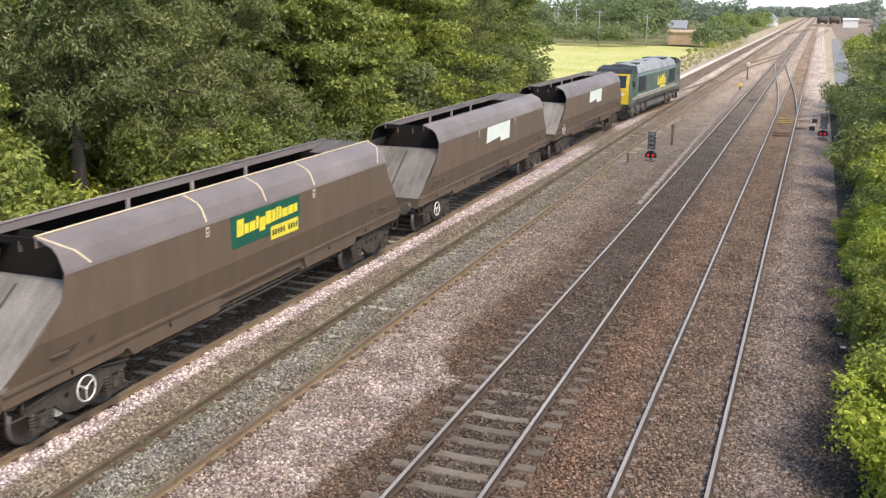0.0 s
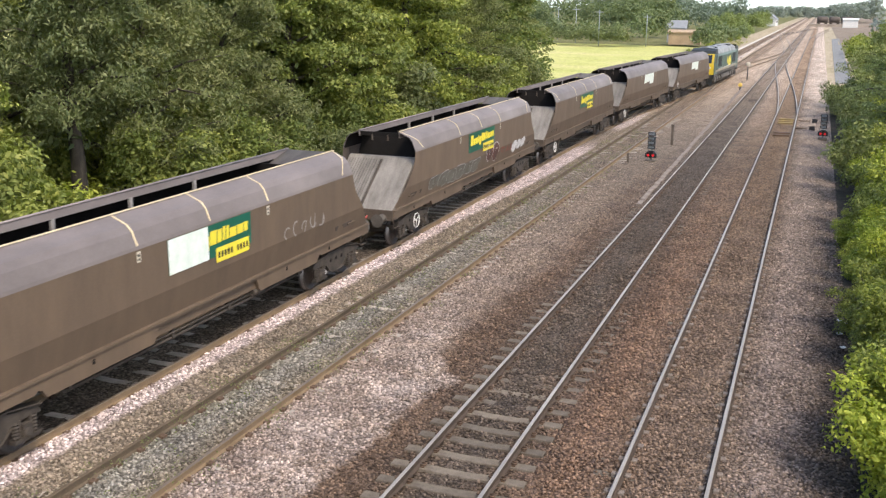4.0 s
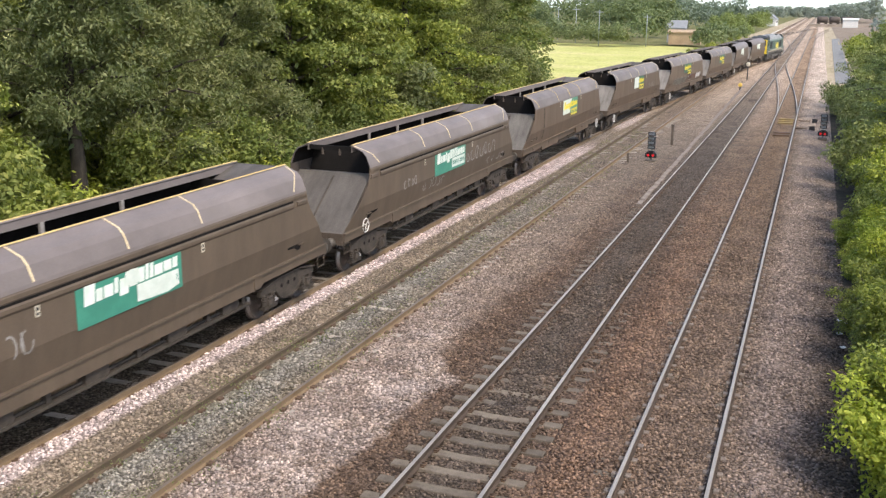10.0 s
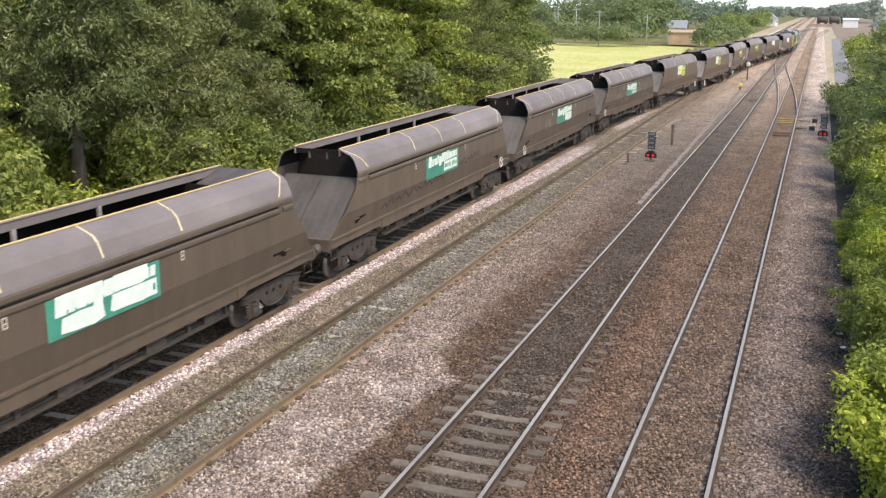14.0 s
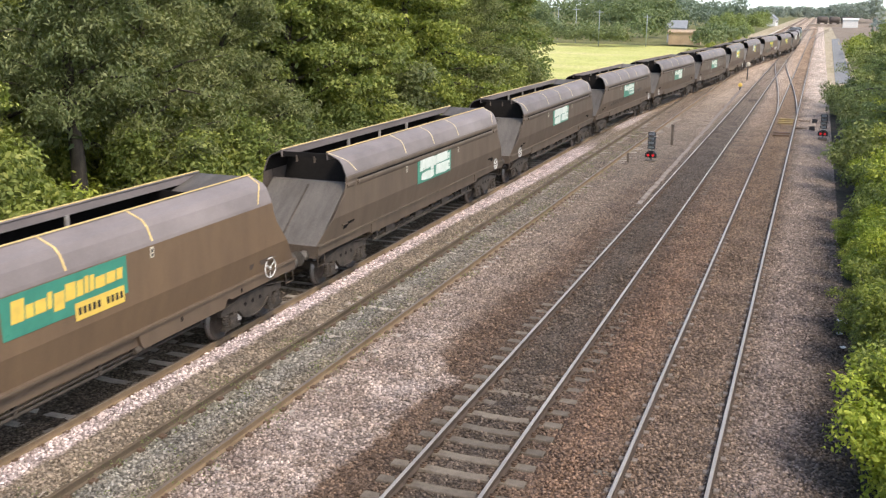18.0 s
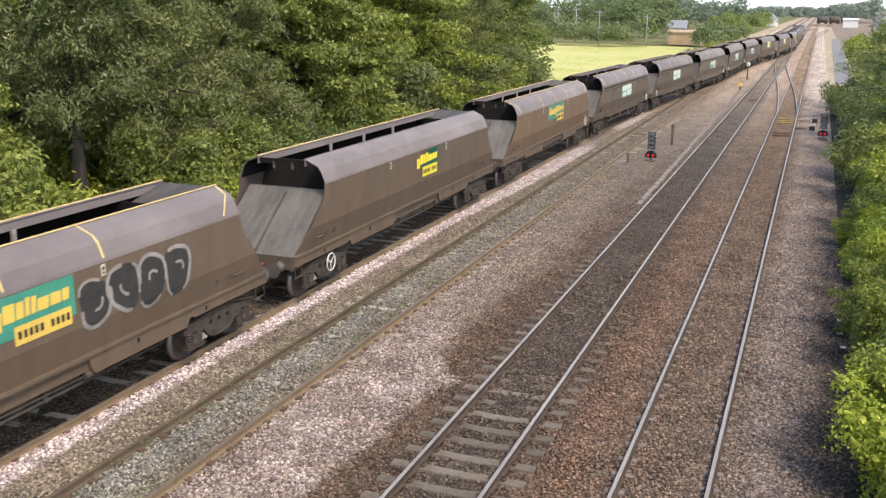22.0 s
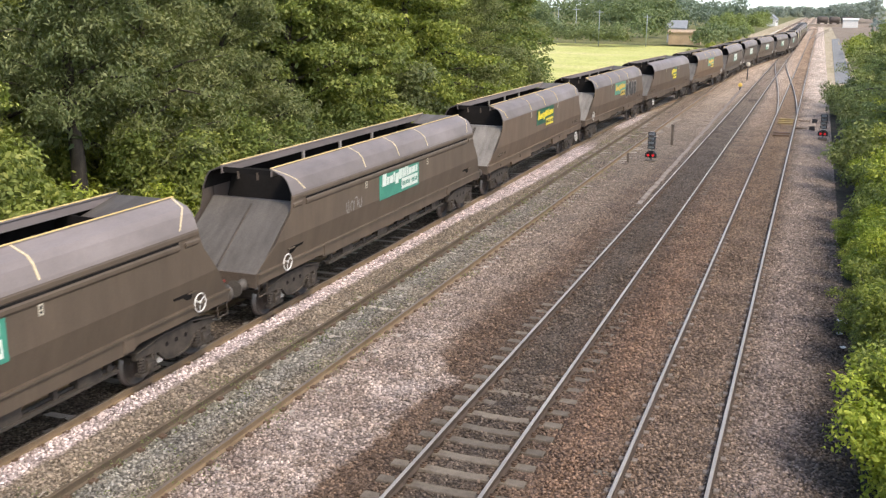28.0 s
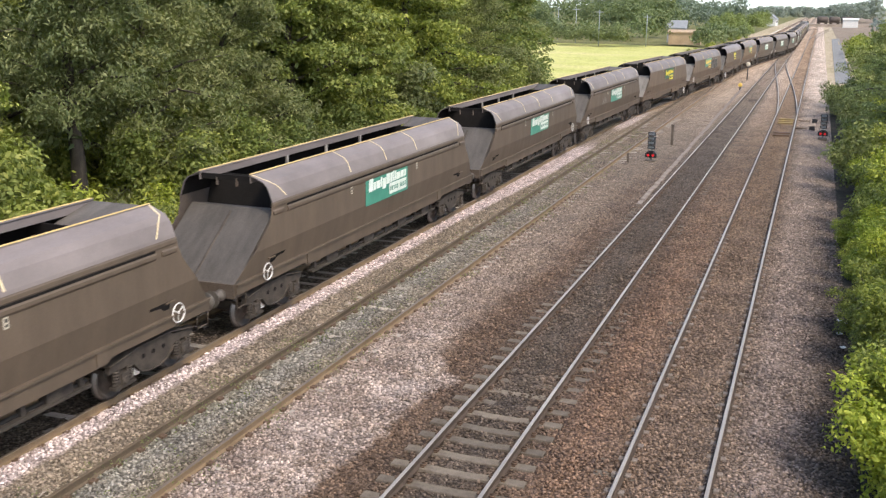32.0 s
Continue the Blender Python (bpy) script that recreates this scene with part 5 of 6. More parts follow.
# ================= plants =================
LEAF = {"mid": leaf_mat("leaf_mid", (0.102, 0.128, 0.030), (0.194, 0.226, 0.056), (0.343, 0.344, 0.091)),
        "grey": leaf_mat("leaf_grey", (0.091, 0.114, 0.043), (0.160, 0.178, 0.071), (0.259, 0.262, 0.116)),
        "dark": leaf_mat("leaf_dark", (0.070, 0.098, 0.026), (0.136, 0.172, 0.045), (0.249, 0.265, 0.078)),
        "straw": leaf_mat("leaf_straw", (0.364, 0.308, 0.126), (0.532, 0.448, 0.196), (0.600, 0.600, 0.294)),
        # pale: haze over the farther thicket put into a lighter green
        "pale": leaf_mat("leaf_pale", (0.15, 0.18, 0.07), (0.235, 0.265, 0.11), (0.35, 0.37, 0.17)),
        "lime": leaf_mat("leaf_lime", (0.159, 0.202, 0.029), (0.281, 0.328, 0.051), (0.458, 0.464, 0.095)),
        # hedge: dark green lifted in colour for the haze across the field
        "hedge": leaf_mat("leaf_hedge", (0.114, 0.143, 0.070), (0.178, 0.212, 0.101), (0.264, 0.289, 0.139)),
        "olive": leaf_mat("leaf_olive", (0.138, 0.167, 0.036), (0.234, 0.262, 0.055), (0.360, 0.374, 0.094)),
        # haze and mist: distance haze painted into greyer, lighter leaves
        "haze": leaf_mat("leaf_far_hazed", (0.149, 0.175, 0.147), (0.199, 0.228, 0.182), (0.279, 0.306, 0.231)),
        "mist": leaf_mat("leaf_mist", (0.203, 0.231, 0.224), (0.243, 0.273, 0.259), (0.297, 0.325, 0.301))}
BARK = worn("bark", (0.085, 0.07, 0.055), (0.04, 0.033, 0.027), 0.9, 0.0, 2.5, 30.0, (3, 3, 0.6), 0.3, 0.6)


def leaf_cloud(blobs, count, size, seed, droop=0.0, fill=0.35, flat=1.0):
    """Leaves spread over the skin of many overlapping clumps, turned outwards and up."""
    rng = np.random.default_rng(seed)
    c = np.array([b[:3] for b in blobs])
    r = np.array([b[3] for b in blobs])
    pick = rng.choice(len(blobs), count, p=r ** 2 / (r ** 2).sum())
    d = rng.normal(size=(count, 3))
    d /= np.linalg.norm(d, axis=1)[:, None]
    d[:, 2] = np.where(d[:, 2] < -0.35, -d[:, 2] * 0.6, d[:, 2])
    rad = r[pick] * (1.0 - fill * rng.random(count) ** 1.7 + 0.16 * rng.normal(size=count) * 0.7)
    d[:, 2] *= flat
    p = c[pick] + d * rad[:, None]
    p[:, 2] -= droop * rng.random(count) * r[pick]
    n = d * 0.7 + rng.normal(size=(count, 3)) * 0.55 + np.array([0, 0, 0.45])
    n /= np.linalg.norm(n, axis=1)[:, None]
    t = np.cross(n, rng.normal(size=(count, 3)))
    t[:, 2] -= droop * 1.2
    t -= n * (t * n).sum(1)[:, None]
    t /= np.linalg.norm(t, axis=1)[:, None]
    b = np.cross(n, t)
    s = size * (0.55 + 0.8 * rng.random(count))[:, None]
    w = 0.5 if droop < 0.3 else 0.3
    v = np.stack([p - t * s, p + b * s * w + n * s * 0.12, p + t * s, p - b * s * w + n * s * 0.12], 1).reshape(-1, 3)
    return v


def leaf_mesh(name, verts, mat):
    n = len(verts) // 4
    me = bpy.data.meshes.new(name)
    me.vertices.add(len(verts))
    me.vertices.foreach_set("co", verts.astype(np.float32).ravel())
    me.loops.add(len(verts))
    me.loops.foreach_set("vertex_index", np.arange(len(verts), dtype=np.int32))
    me.polygons.add(n)
    me.polygons.foreach_set("loop_start", np.arange(0, 4 * n, 4, dtype=np.int32))
    me.update(calc_edges=True)
    me.materials.append(mat)
    return me


def limb_tree(height, spread, seed, bark, lean=0.0, bare=0.16):
    """Tapered trunk and limbs, and the places where foliage clumps sit."""
    rnd = random.Random(seed)
    bm = B()
    clumps = []
    pts = [Vector((0, 0, -0.4))]
    for k in range(1, 7):
        pts.append(Vector((rnd.uniform(-0.15, 0.15) * k * 0.6 + lean * k * 0.2, rnd.uniform(-0.15, 0.15) * k * 0.6, height * 0.8 * k / 6)))
    r0 = 0.022 * height + 0.06
    for k, (a, b) in enumerate(zip(pts, pts[1:])):
        tube(bm, a, b, r0 * (1 - 0.14 * k), 8, r0 * (1 - 0.14 * (k + 1)), caps=False)
    # limbs, each with tiers of flat leafy sprays towards its tip
    for k in range(26):
        u = bare + (0.99 - bare) * k / 25
        i = min(int(u * 6), 5)
        base = pts[i].lerp(pts[i + 1], u * 6 - i)
        a = k * 2.4 + rnd.uniform(-0.4, 0.4)
        reach = spread * (0.55 + 0.5 * math.sin(math.pi * min(1, 0.25 + u * 0.75))) * rnd.uniform(0.72, 1.12) * (1.15 - 0.6 * u)
        out, across = Vector((math.cos(a), math.sin(a), 0)), Vector((-math.sin(a), math.cos(a), 0))
        mid = base + out * reach * 0.55 + Vector((0, 0, reach * 0.24))
        tip = base + out * reach + Vector((0, 0, reach * rnd.uniform(0.12, 0.42)))
        tube(bm, base, mid, r0 * 0.4 * (1.1 - u), 6, r0 * 0.26 * (1.1 - u), caps=False)
        tube(bm, mid, tip, r0 * 0.26 * (1.1 - u), 5, 0.012, caps=False)
        for f in (0.24, 0.46, 0.68, 0.88, 1.06):
            q = base.lerp(mid, f / 0.55) if f < 0.55 else mid.lerp(tip, (f - 0.55) / 0.45)
            r = spread * rnd.uniform(0.10, 0.165)
            clumps.append((q.x, q.y, q.z + 0.1, r))
            for side in (-1, 1):
                o = across * side * spread * rnd.uniform(0.09, 0.2) * (1.3 - 0.5 * f)
                clumps.append((q.x + o.x, q.y + o.y, q.z + rnd.uniform(-0.35, 0.2), r * rnd.uniform(0.7, 1.0)))
    for _ in range(9):
        clumps.append((pts[-1].x + rnd.gauss(0, 0.2) * spread, pts[-1].y + rnd.gauss(0, 0.2) * spread, height * rnd.uniform(0.8, 1.0), spread * rnd.uniform(0.11, 0.18)))
    return finish("trunk", bm, bark), clumps


def make_tree(height, spread, seed, leaf, count, size, bark=BARK, droop=0.0, name="tree", bare=0.16, flat=0.5):
    top = new(name)
    tm, clumps = limb_tree(height, spread, seed, bark, 0.0, bare)
    part("trunk", tm, None, top)
    part("crown", leaf_mesh("crown", leaf_cloud(clumps, count, size, seed, droop, 0.5, flat), LEAF[leaf]), None, top)
    return top


def make_bush(width, height, seed, leaf, count, size):
    rnd = random.Random(seed)
    top = new("bush")
    bm = B()
    clumps = []
    for k in range(9):
        a, rr = rnd.uniform(0, 6.3), width * 0.5 * math.sqrt(rnd.random())
        tip = Vector((math.cos(a) * rr, math.sin(a) * rr, height * rnd.uniform(0.5, 0.95) * (1 - 0.45 * rr / width)))
        root = Vector((tip.x * 0.25, tip.y * 0.25, -0.3))
        tube(bm, root, tip, 0.03, 5, 0.008, caps=False)
        for f in (0.35, 0.6, 0.82, 1.0):
            q = root.lerp(tip, f)
            clumps.append((q.x + rnd.gauss(0, 0.16), q.y + rnd.gauss(0, 0.16), max(q.z, 0.15), width * rnd.uniform(0.10, 0.2)))
    part("stem", finish("stem", bm, BARK), None, top)
    part("crown", leaf_mesh("crown", leaf_cloud(clumps, count, size, seed, 0.1, 0.5), LEAF[leaf]), None, top)
    return top


TREES = [make_tree(12.5, 4.4, 11, "mid", 33000, 0.104), make_tree(13.5, 4.6, 12, "grey", 36000, 0.104, BARK, 0.9, flat=0.9), make_tree(11.5, 4.2, 13, "dark", 31000, 0.104),
         make_tree(13.0, 4.8, 14, "mid", 32000, 0.108, BARK, 0.2, flat=0.65), make_tree(11.5, 4.2, 15, "grey", 31000, 0.100, BARK, 0.6, flat=0.8),
         make_tree(13.5, 3.7, 16, "grey", 28000, 0.100, BARK, 1.0, bare=0.44, flat=0.9)]
TREE_WORDS = ["green broad-leaved tree in the lineside wood", "grey-green drooping tree in the lineside wood", "dark green tree in the lineside wood", "tall green tree with loose foliage in the wood", "grey-green young tree at the wood's edge", "drooping grey-green tree with a bare dark lower trunk"]
BACK_TREES = [make_tree(12.5, 4.6, 41, "mid", 9000, 0.19), make_tree(13.5, 4.8, 42, "dark", 9000, 0.19), make_tree(13.0, 4.6, 43, "grey", 9000, 0.19, BARK, 0.4)]
SIDE_TREES = [make_tree(8.4, 3.0, 44, "pale", 19000, 0.085), make_tree(9.0, 3.1, 45, "pale", 19000, 0.085, BARK, 0.5, flat=0.8)]
SIDE_WORDS = ["yellow-green tree leaning over the cess", "green drooping tree beside the running line"]
BACK_WORDS = ["green tree deep in the lineside wood", "dark green tree deep in the lineside wood", "grey-green tree deep in the lineside wood"]
BUSHES = [make_bush(3.4, 2.9, 21, "mid", 8500, 0.060), make_bush(3.8, 2.6, 22, "lime", 9000, 0.060), make_bush(3.0, 2.3, 23, "dark", 7000, 0.060), make_bush(3.6, 3.3, 24, "mid", 9000, 0.062)]
BUSH_WORDS = ["green leafy bush beside the railway", "bright yellow-green bush beside the railway", "dark green bush beside the railway", "tall green shrub beside the railway"]
SHRUBS = [make_bush(4.8, 5.4, 61, "mid", 11000, 0.095), make_bush(4.6, 4.8, 62, "dark", 10000, 0.095), make_bush(5.0, 5.8, 63, "grey", 11000, 0.095), make_bush(4.4, 5.0, 64, "olive", 13000, 0.075)]
SHRUB_WORDS = ["tall green shrub at the wood's edge", "dark green shrub at the wood's edge", "grey-green shrub at the wood's edge", "bright yellow-green shrub at the wood's edge"]
NEAR_BUSHES = [make_bush(3.4, 2.9, 71, "olive", 14000, 0.055), make_bush(3.6, 2.7, 72, "lime", 14000, 0.055), make_bush(3.4, 3.1, 73, "mid", 14000, 0.055)]
NEAR_WORDS = ["green bramble thicket beside the running line", "yellow-green bramble thicket beside the running line", "mid-green bramble thicket beside the running line"]
FAR_BUSHES = [make_bush(3.4, 2.9, 51, "pale", 4600, 0.085), make_bush(3.6, 3.2, 52, "grey", 4600, 0.085)]
FAR_WORDS = ["green bush farther along the railway", "grey-green bush farther along the railway"]
PLACED = set()


def plant(pool, words, k, x, y, z, scale, turn, cat, group):
    ob = pool[k]
    m = pose(x, y, z, 0, 0, turn)
    if id(ob) in PLACED:
        ob = copy_thing(ob, m)
    else:
        PLACED.add(id(ob))
        ob.matrix_basis = m
    ob.scale = (scale, scale, scale * 1.0)
    tagged(ob, words[k], cat, group)
    return ob


def wood():
    rnd = random.Random(5)
    # lineside wood, from behind the viewer to the field's edge
    y = -14.0
    while y < 125:
        for row, x0 in enumerate((-23.8, -28.5, -34.5)):
            yy = y + row * 2.2 + rnd.uniform(-1.2, 1.2)
            x = x0 + rnd.uniform(-1.4, 1.2)
            spare = rnd.random(), rnd.random()
            if (row == 2 and y < 20) or yy > -x * 3.83 - 13.5:
                continue
            if 24 < yy < 28.5 and row == 0:
                x, yy = -23.0, 26.1
            k = int(spare[0] * (6 if row == 0 else 3))
            if row == 0:
                kinds = (2, 1, 2, 0, 1, 2) if yy < 22 else (0, 1, 4, 1, 3, 4) if yy < 48 else (0, 1, 2, 2, 3, 4)
                plant(TREES, TREE_WORDS, 5 if x == -23.0 else kinds[k], x, yy, -0.9, 0.85 + 0.27 * spare[1], rnd.uniform(0, 360), "tree", "trees of the lineside wood")
            else:
                plant(BACK_TREES, BACK_WORDS, k, x, yy, -0.9, 0.9 + 0.25 * spare[1], rnd.uniform(0, 360), "tree", "trees of the lineside wood")
        y += 5.6
    y = 4.0
    while y < 80:
        for row, x0 in enumerate((-18.3, -21.0)):
            x, yy = x0 + rnd.uniform(-0.5, 0.5), y + row * 1.1 + rnd.uniform(-0.5, 0.5)
            sc, turn, q = rnd.uniform(1.0, 1.3), rnd.uniform(0, 360), rnd.random()
            if yy > -x * 3.83 - 3.5:
                continue
            if row == 1:
                if not 23.0 < yy < 27.0:
                    plant(SHRUBS, SHRUB_WORDS, int(q * 3), x, yy, -0.95, sc * 0.85, turn, "shrub", "shrubs along the wood")
            elif 14 < yy < 23:
                plant(BUSHES, BUSH_WORDS, 1, x, yy, -0.95, sc * 1.1, turn, "bush", "bushes along the wood")
            elif yy < 46:
                k = (1, 0, 3, 1, 1)[int(q * 5)] if yy < 32 else (0, 2, 3, 0, 1)[int(q * 5)]
                plant(BUSHES, BUSH_WORDS, k, x, yy, -0.95, sc, turn, "bush", "bushes along the wood")
            else:
                plant(FAR_BUSHES, FAR_WORDS, int(q * 2), x, yy, -0.95, sc * 1.1, turn, "bush", "bushes along the wood")
        y += 2.6 if y < 60 else 3.2
    for x, yy, k, sc in ((-20.5, 23.1, 1, 1.0), (-20.7, 24.0, 1, 1.15), (-22.4, 22.2, 1, 1.5), (-21.6, 20.4, 1, 1.5), (-24.2, 29.6, 1, 1.5), (-24.4, 27.4, 0, 1.3), (-21.2, 25.7, 1, 1.2), (-21.6, 27.6, 0, 1.2), (-21.2, 29.6, 1, 1.25), (-21.9, 31.6, 3, 1.2), (-21.4, 33.8, 1, 1.2)):
        plant(BUSHES, BUSH_WORDS, k, x, yy, -0.9, sc, x * 70 + yy * 31, "bush", "bushes along the wood")
    for x, yy, k, sc in ((-22.3, 21.6, 3, 1.15), (-24.3, 30.2, 0, 0.9), (-24.0, 33.0, 3, 0.9), (-23.4, 23.6, 3, 0.85), (-20.3, 19.4, 3, 1.0), (-20.6, 17.2, 3, 0.95), (-24.6, 28.2, 0, 1.0), (-26.0, 25.0, 1, 1.1)):
        plant(SHRUBS, SHRUB_WORDS, k, x, yy, -0.95, sc, x * 50 + yy * 9, "shrub", "shrubs along the wood")
    # thicket on the near side
    y = 9.0
    while y < 92:
        for row, x0 in enumerate((2.95, 4.7, 7.0, 2.05)):
            q, sc, dx, dy, turn = rnd.random(), rnd.uniform(0.8, 1.02) * (1.0, 1.3, 1.65, 0.5)[row], rnd.uniform(-0.3, 0.3), rnd.uniform(-0.6, 0.6), rnd.uniform(0, 360)
            if y < 14 and row == 0:
                sc *= 0.85
            if 54 < y < 80:
                dx += 0.7
            if y < 19 and row in (0, 3):
                dx -= 0.05
            if row == 3 and y > 40:
                continue
            if y < 46 and row != 2:
                shades = (1, 1, 0, 1, 2) if y < 19 else (2, 0, 2, 2, 0) if y < 27 else (1, 1, 0, 1, 2) if y < 36 else (0, 2, 2, 1, 2)
                plant(NEAR_BUSHES, NEAR_WORDS, shades[int(q * 5)], x0 + dx, y + dy, -0.4, sc, turn, "bush", "thicket beside the running line")
            else:
                plant(FAR_BUSHES, FAR_WORDS, int(q * 2), x0 + dx - 0.3 * (y > 45), y + dy, -0.4, sc, turn, "bush", "thicket beside the running line")
        y += 2.5 if y < 50 else 3.0
    for x, y, k, sc in ((4.4, 46, 3, 0.9), (4.6, 55, 3, 0.95), (4.9, 64, 3, 1.0), (5.4, 77, 3, 1.0), (5.8, 86, 0, 1.1), (6.6, 95, 3, 1.1)):
        plant(SHRUBS, SHRUB_WORDS, k, x, y, -0.4, sc, x * 30 + y * 7, "shrub", "shrubs beside the running line")
    for x, y, k, sc in ((4.6, 51, 0, 0.9), (4.7, 59, 1, 0.98), (4.9, 68, 0, 1.02), (5.1, 78, 1, 1.0), (5.6, 90, 0, 1.05)):
        plant(SIDE_TREES, SIDE_WORDS, k, x, y, -0.4, sc, x * 40 + y, "tree", "trees beside the running line")
    for x, y, k, sc in ((9.0, 62, 0, 0.5), (8.0, 74, 0, 0.5), (9.0, 86, 1, 0.52), (10.5, 98, 0, 0.6), (13.0, 112, 1, 0.66), (13.5, 128, 0, 0.66), (17, 150, 2, 0.75), (17, 180, 1, 0.8), (22, 215, 0, 0.9)):
        plant(BACK_TREES, BACK_WORDS, k, x, y, -0.3, sc, x * 40 + y, "tree", "trees beside the running line")


wood()


def far_wood(label, spots, leaf, count, size, seed):
    rng = random.Random(seed)
    blobs = []
    for x0, x1, y0, y1, h, n in spots:
        for _ in range(n):
            x, y = rng.uniform(x0, x1), rng.uniform(y0, y1)
            hh = h * rng.uniform(0.65, 1.1)
            r = hh * rng.uniform(0.26, 0.42)
            blobs += [(x, y, hh - r, r), (x + rng.gauss(0, r * 0.5), y + rng.gauss(0, r * 0.5), (hh - r) * 0.5, r * 1.1), (x + rng.gauss(0, r * 0.6), y + rng.gauss(0, r * 0.6), (hh - r) * 0.75, r * 0.8)]
    ob = new("far_trees", leaf_mesh("far_trees", leaf_cloud(blobs, count, size, seed, 0.0, 0.3), LEAF[leaf]))
    tagged(ob, label, "trees", kind="stuff")


far_wood("green hedgerow and trees behind the field", [(-130, -38, 226, 246, 5.5, 60), (-39, -35, 228, 240, 8.5, 5), (-24.6, -18.8, 216, 246, 5.0, 16), (-23, -19, 255, 330, 3.4, 16), (-110, -44, 262, 300, 13, 22)], "hedge", 60000, 0.34, 31)
far_wood("rounded green trees near the signal box", [(-35, -22, 330, 470, 6.6, 30), (-24, -20, 300, 330, 4.5, 6)], "hedge", 26000, 0.30, 37)
far_wood("dense hedge along the back of the field", [(-135, -41, 222, 230, 4.2, 90)], "hedge", 26000, 0.26, 36)
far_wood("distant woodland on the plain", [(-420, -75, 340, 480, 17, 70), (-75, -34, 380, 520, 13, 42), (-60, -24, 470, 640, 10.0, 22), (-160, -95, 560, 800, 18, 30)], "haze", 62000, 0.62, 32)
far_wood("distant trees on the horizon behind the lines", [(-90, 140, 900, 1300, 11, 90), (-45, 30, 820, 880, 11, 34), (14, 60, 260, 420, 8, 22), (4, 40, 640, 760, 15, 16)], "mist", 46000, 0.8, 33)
far_wood("golden dry grass and weeds beside the far tracks", [(-21.0, -15.9, 95, 250, 0.42, 420)], "straw", 42000, 0.075, 35)
far_wood("scrub and weeds beside the far tracks", [(-21.5, -18.5, 170, 300, 1.3, 16), (5.5, 9, 95, 240, 3.2, 36)], "mid", 12000, 0.22, 34)


def weeds():
    """Low weeds that grow between the rails of the little used track."""
    rng = np.random.default_rng(9)
    spots = []
    for k in range(420):
        y = 11 + 55 * rng.random() ** 1.1
        x = T2 + rng.choice([-0.6, -0.55, 0.0, 0.6, 0.62, -1.0, 1.1]) + rng.normal() * 0.12
        spots.append((x, y, -0.12, rng.uniform(0.08, 0.3)))
    ob = new("weeds", leaf_mesh("weeds", leaf_cloud(spots, 8000, 0.024, 9), LEAF["grey"]))
    tagged(ob, "sparse low weeds growing in the ballast", "weeds", kind="stuff")


weeds()

# ================= lineside things =================
BRICK = worn("brick_wall", (0.50, 0.37, 0.25), (0.40, 0.29, 0.19), 0.85, 0.0, 0.6, 12.0)
ROOF_SHEET = worn("roof_sheet", (0.30, 0.31, 0.32), (0.22, 0.23, 0.24), 0.6, 0.0, 0.6)
BLACK = worn("black_paint", (0.03, 0.03, 0.032), (0.02, 0.02, 0.022), 0.5, 0.0, 3.0)
GALV = worn("galvanised", (0.42, 0.45, 0.46), (0.30, 0.33, 0.34), 0.5, 0.5, 3.0)
RED_GLOW = glow("red_lamp", (0.75, 0.025, 0.03), 0.6)
BOARD_YELLOW = worn("board_yellow", (0.36, 0.25, 0.07), (0.20, 0.145, 0.08), 0.8, 0.0, 4.0)
POST_WOOD = worn("post_wood", (0.16, 0.13, 0.10), (0.09, 0.07, 0.055), 0.9)


def ground_signal(x, y, label):
    top = tagged(new("shunting_signal", None), label, "signal", "ground signals")
    top.matrix_basis = pose(x, y, -0.16, 0, 0, -8)
    bm = B()
    box(bm, -0.26, 0.26, -0.2, 0.2, -0.1, 0.05)
    part("base", bm, CONCRETE, top, bevel=0.01)
    bm = B()
    tube(bm, (0, 0.05, 0), (0, 0.05, 1.5), 0.045, 8)
    part("post", bm, GALV, top)
    bm = B()
    prism(bm, [(-0.3, 0.2), (-0.3, 0.42), (-0.15, 0.56), (0.15, 0.56), (0.3, 0.42), (0.3, 0.2)], lambda u, v, k: (u, (-0.10, 0.06)[k], v))
    head = part("lamp_head", bm, BLACK, top, bevel=0.01)
    for s in (-1, 1):
        bm = B()
        tube(bm, (s * 0.13, -0.105, 0.33), (s * 0.13, -0.14, 0.33), 0.072, 12)
        part("lens", bm, RED_GLOW, head, "lit red lens")
        bm = B()
        tube(bm, (s * 0.13, -0.10, 0.42), (s * 0.13, -0.24, 0.42), 0.09, 8, caps=False)
        part("hood", bm, BLACK, head)
    for k in range(4):
        z = 0.66 + k * 0.235
        bm = B()
        box(bm, -0.2, 0.2, -0.06, 0.04, z, z + 0.205)
        b = part("indicator_box", bm, BLACK, top, bevel=0.008)
        bm = B()
        box(bm, -0.15, 0.15, -0.072, -0.06, z + 0.04, z + 0.165)
        part("glass", bm, GALV, b)
        bm = B()
        box(bm, -0.19, 0.19, -0.17, -0.06, z + 0.185, z + 0.2)
        part("hood", bm, BLACK, b)
    return top


ground_signal(-7.92, 52.9, "black ground signal with red lights and stacked indicator boxes")
ground_signal(0.78, 66.8, "black ground signal with red lights beside the thicket")


def simple_post(x, y, h, r, mat, label, name="marker_post"):
    top = tagged(new(name), label, "post")
    top.matrix_basis = pose(x, y, -0.2)
    bm = B()
    box(bm, -r, r, -r, r, 0, h)
    part("stake", bm, mat, top, bevel=0.01)
    bm = B()
    box(bm, -r * 1.4, r * 1.4, -r * 1.4, r * 1.4, h - 0.04, h + 0.02)
    part("cap", bm, mat, top)
    return top


simple_post(-7.77, 59.9, 1.25, 0.07, POST_WOOD, "dark wooden marker post in the ballast")
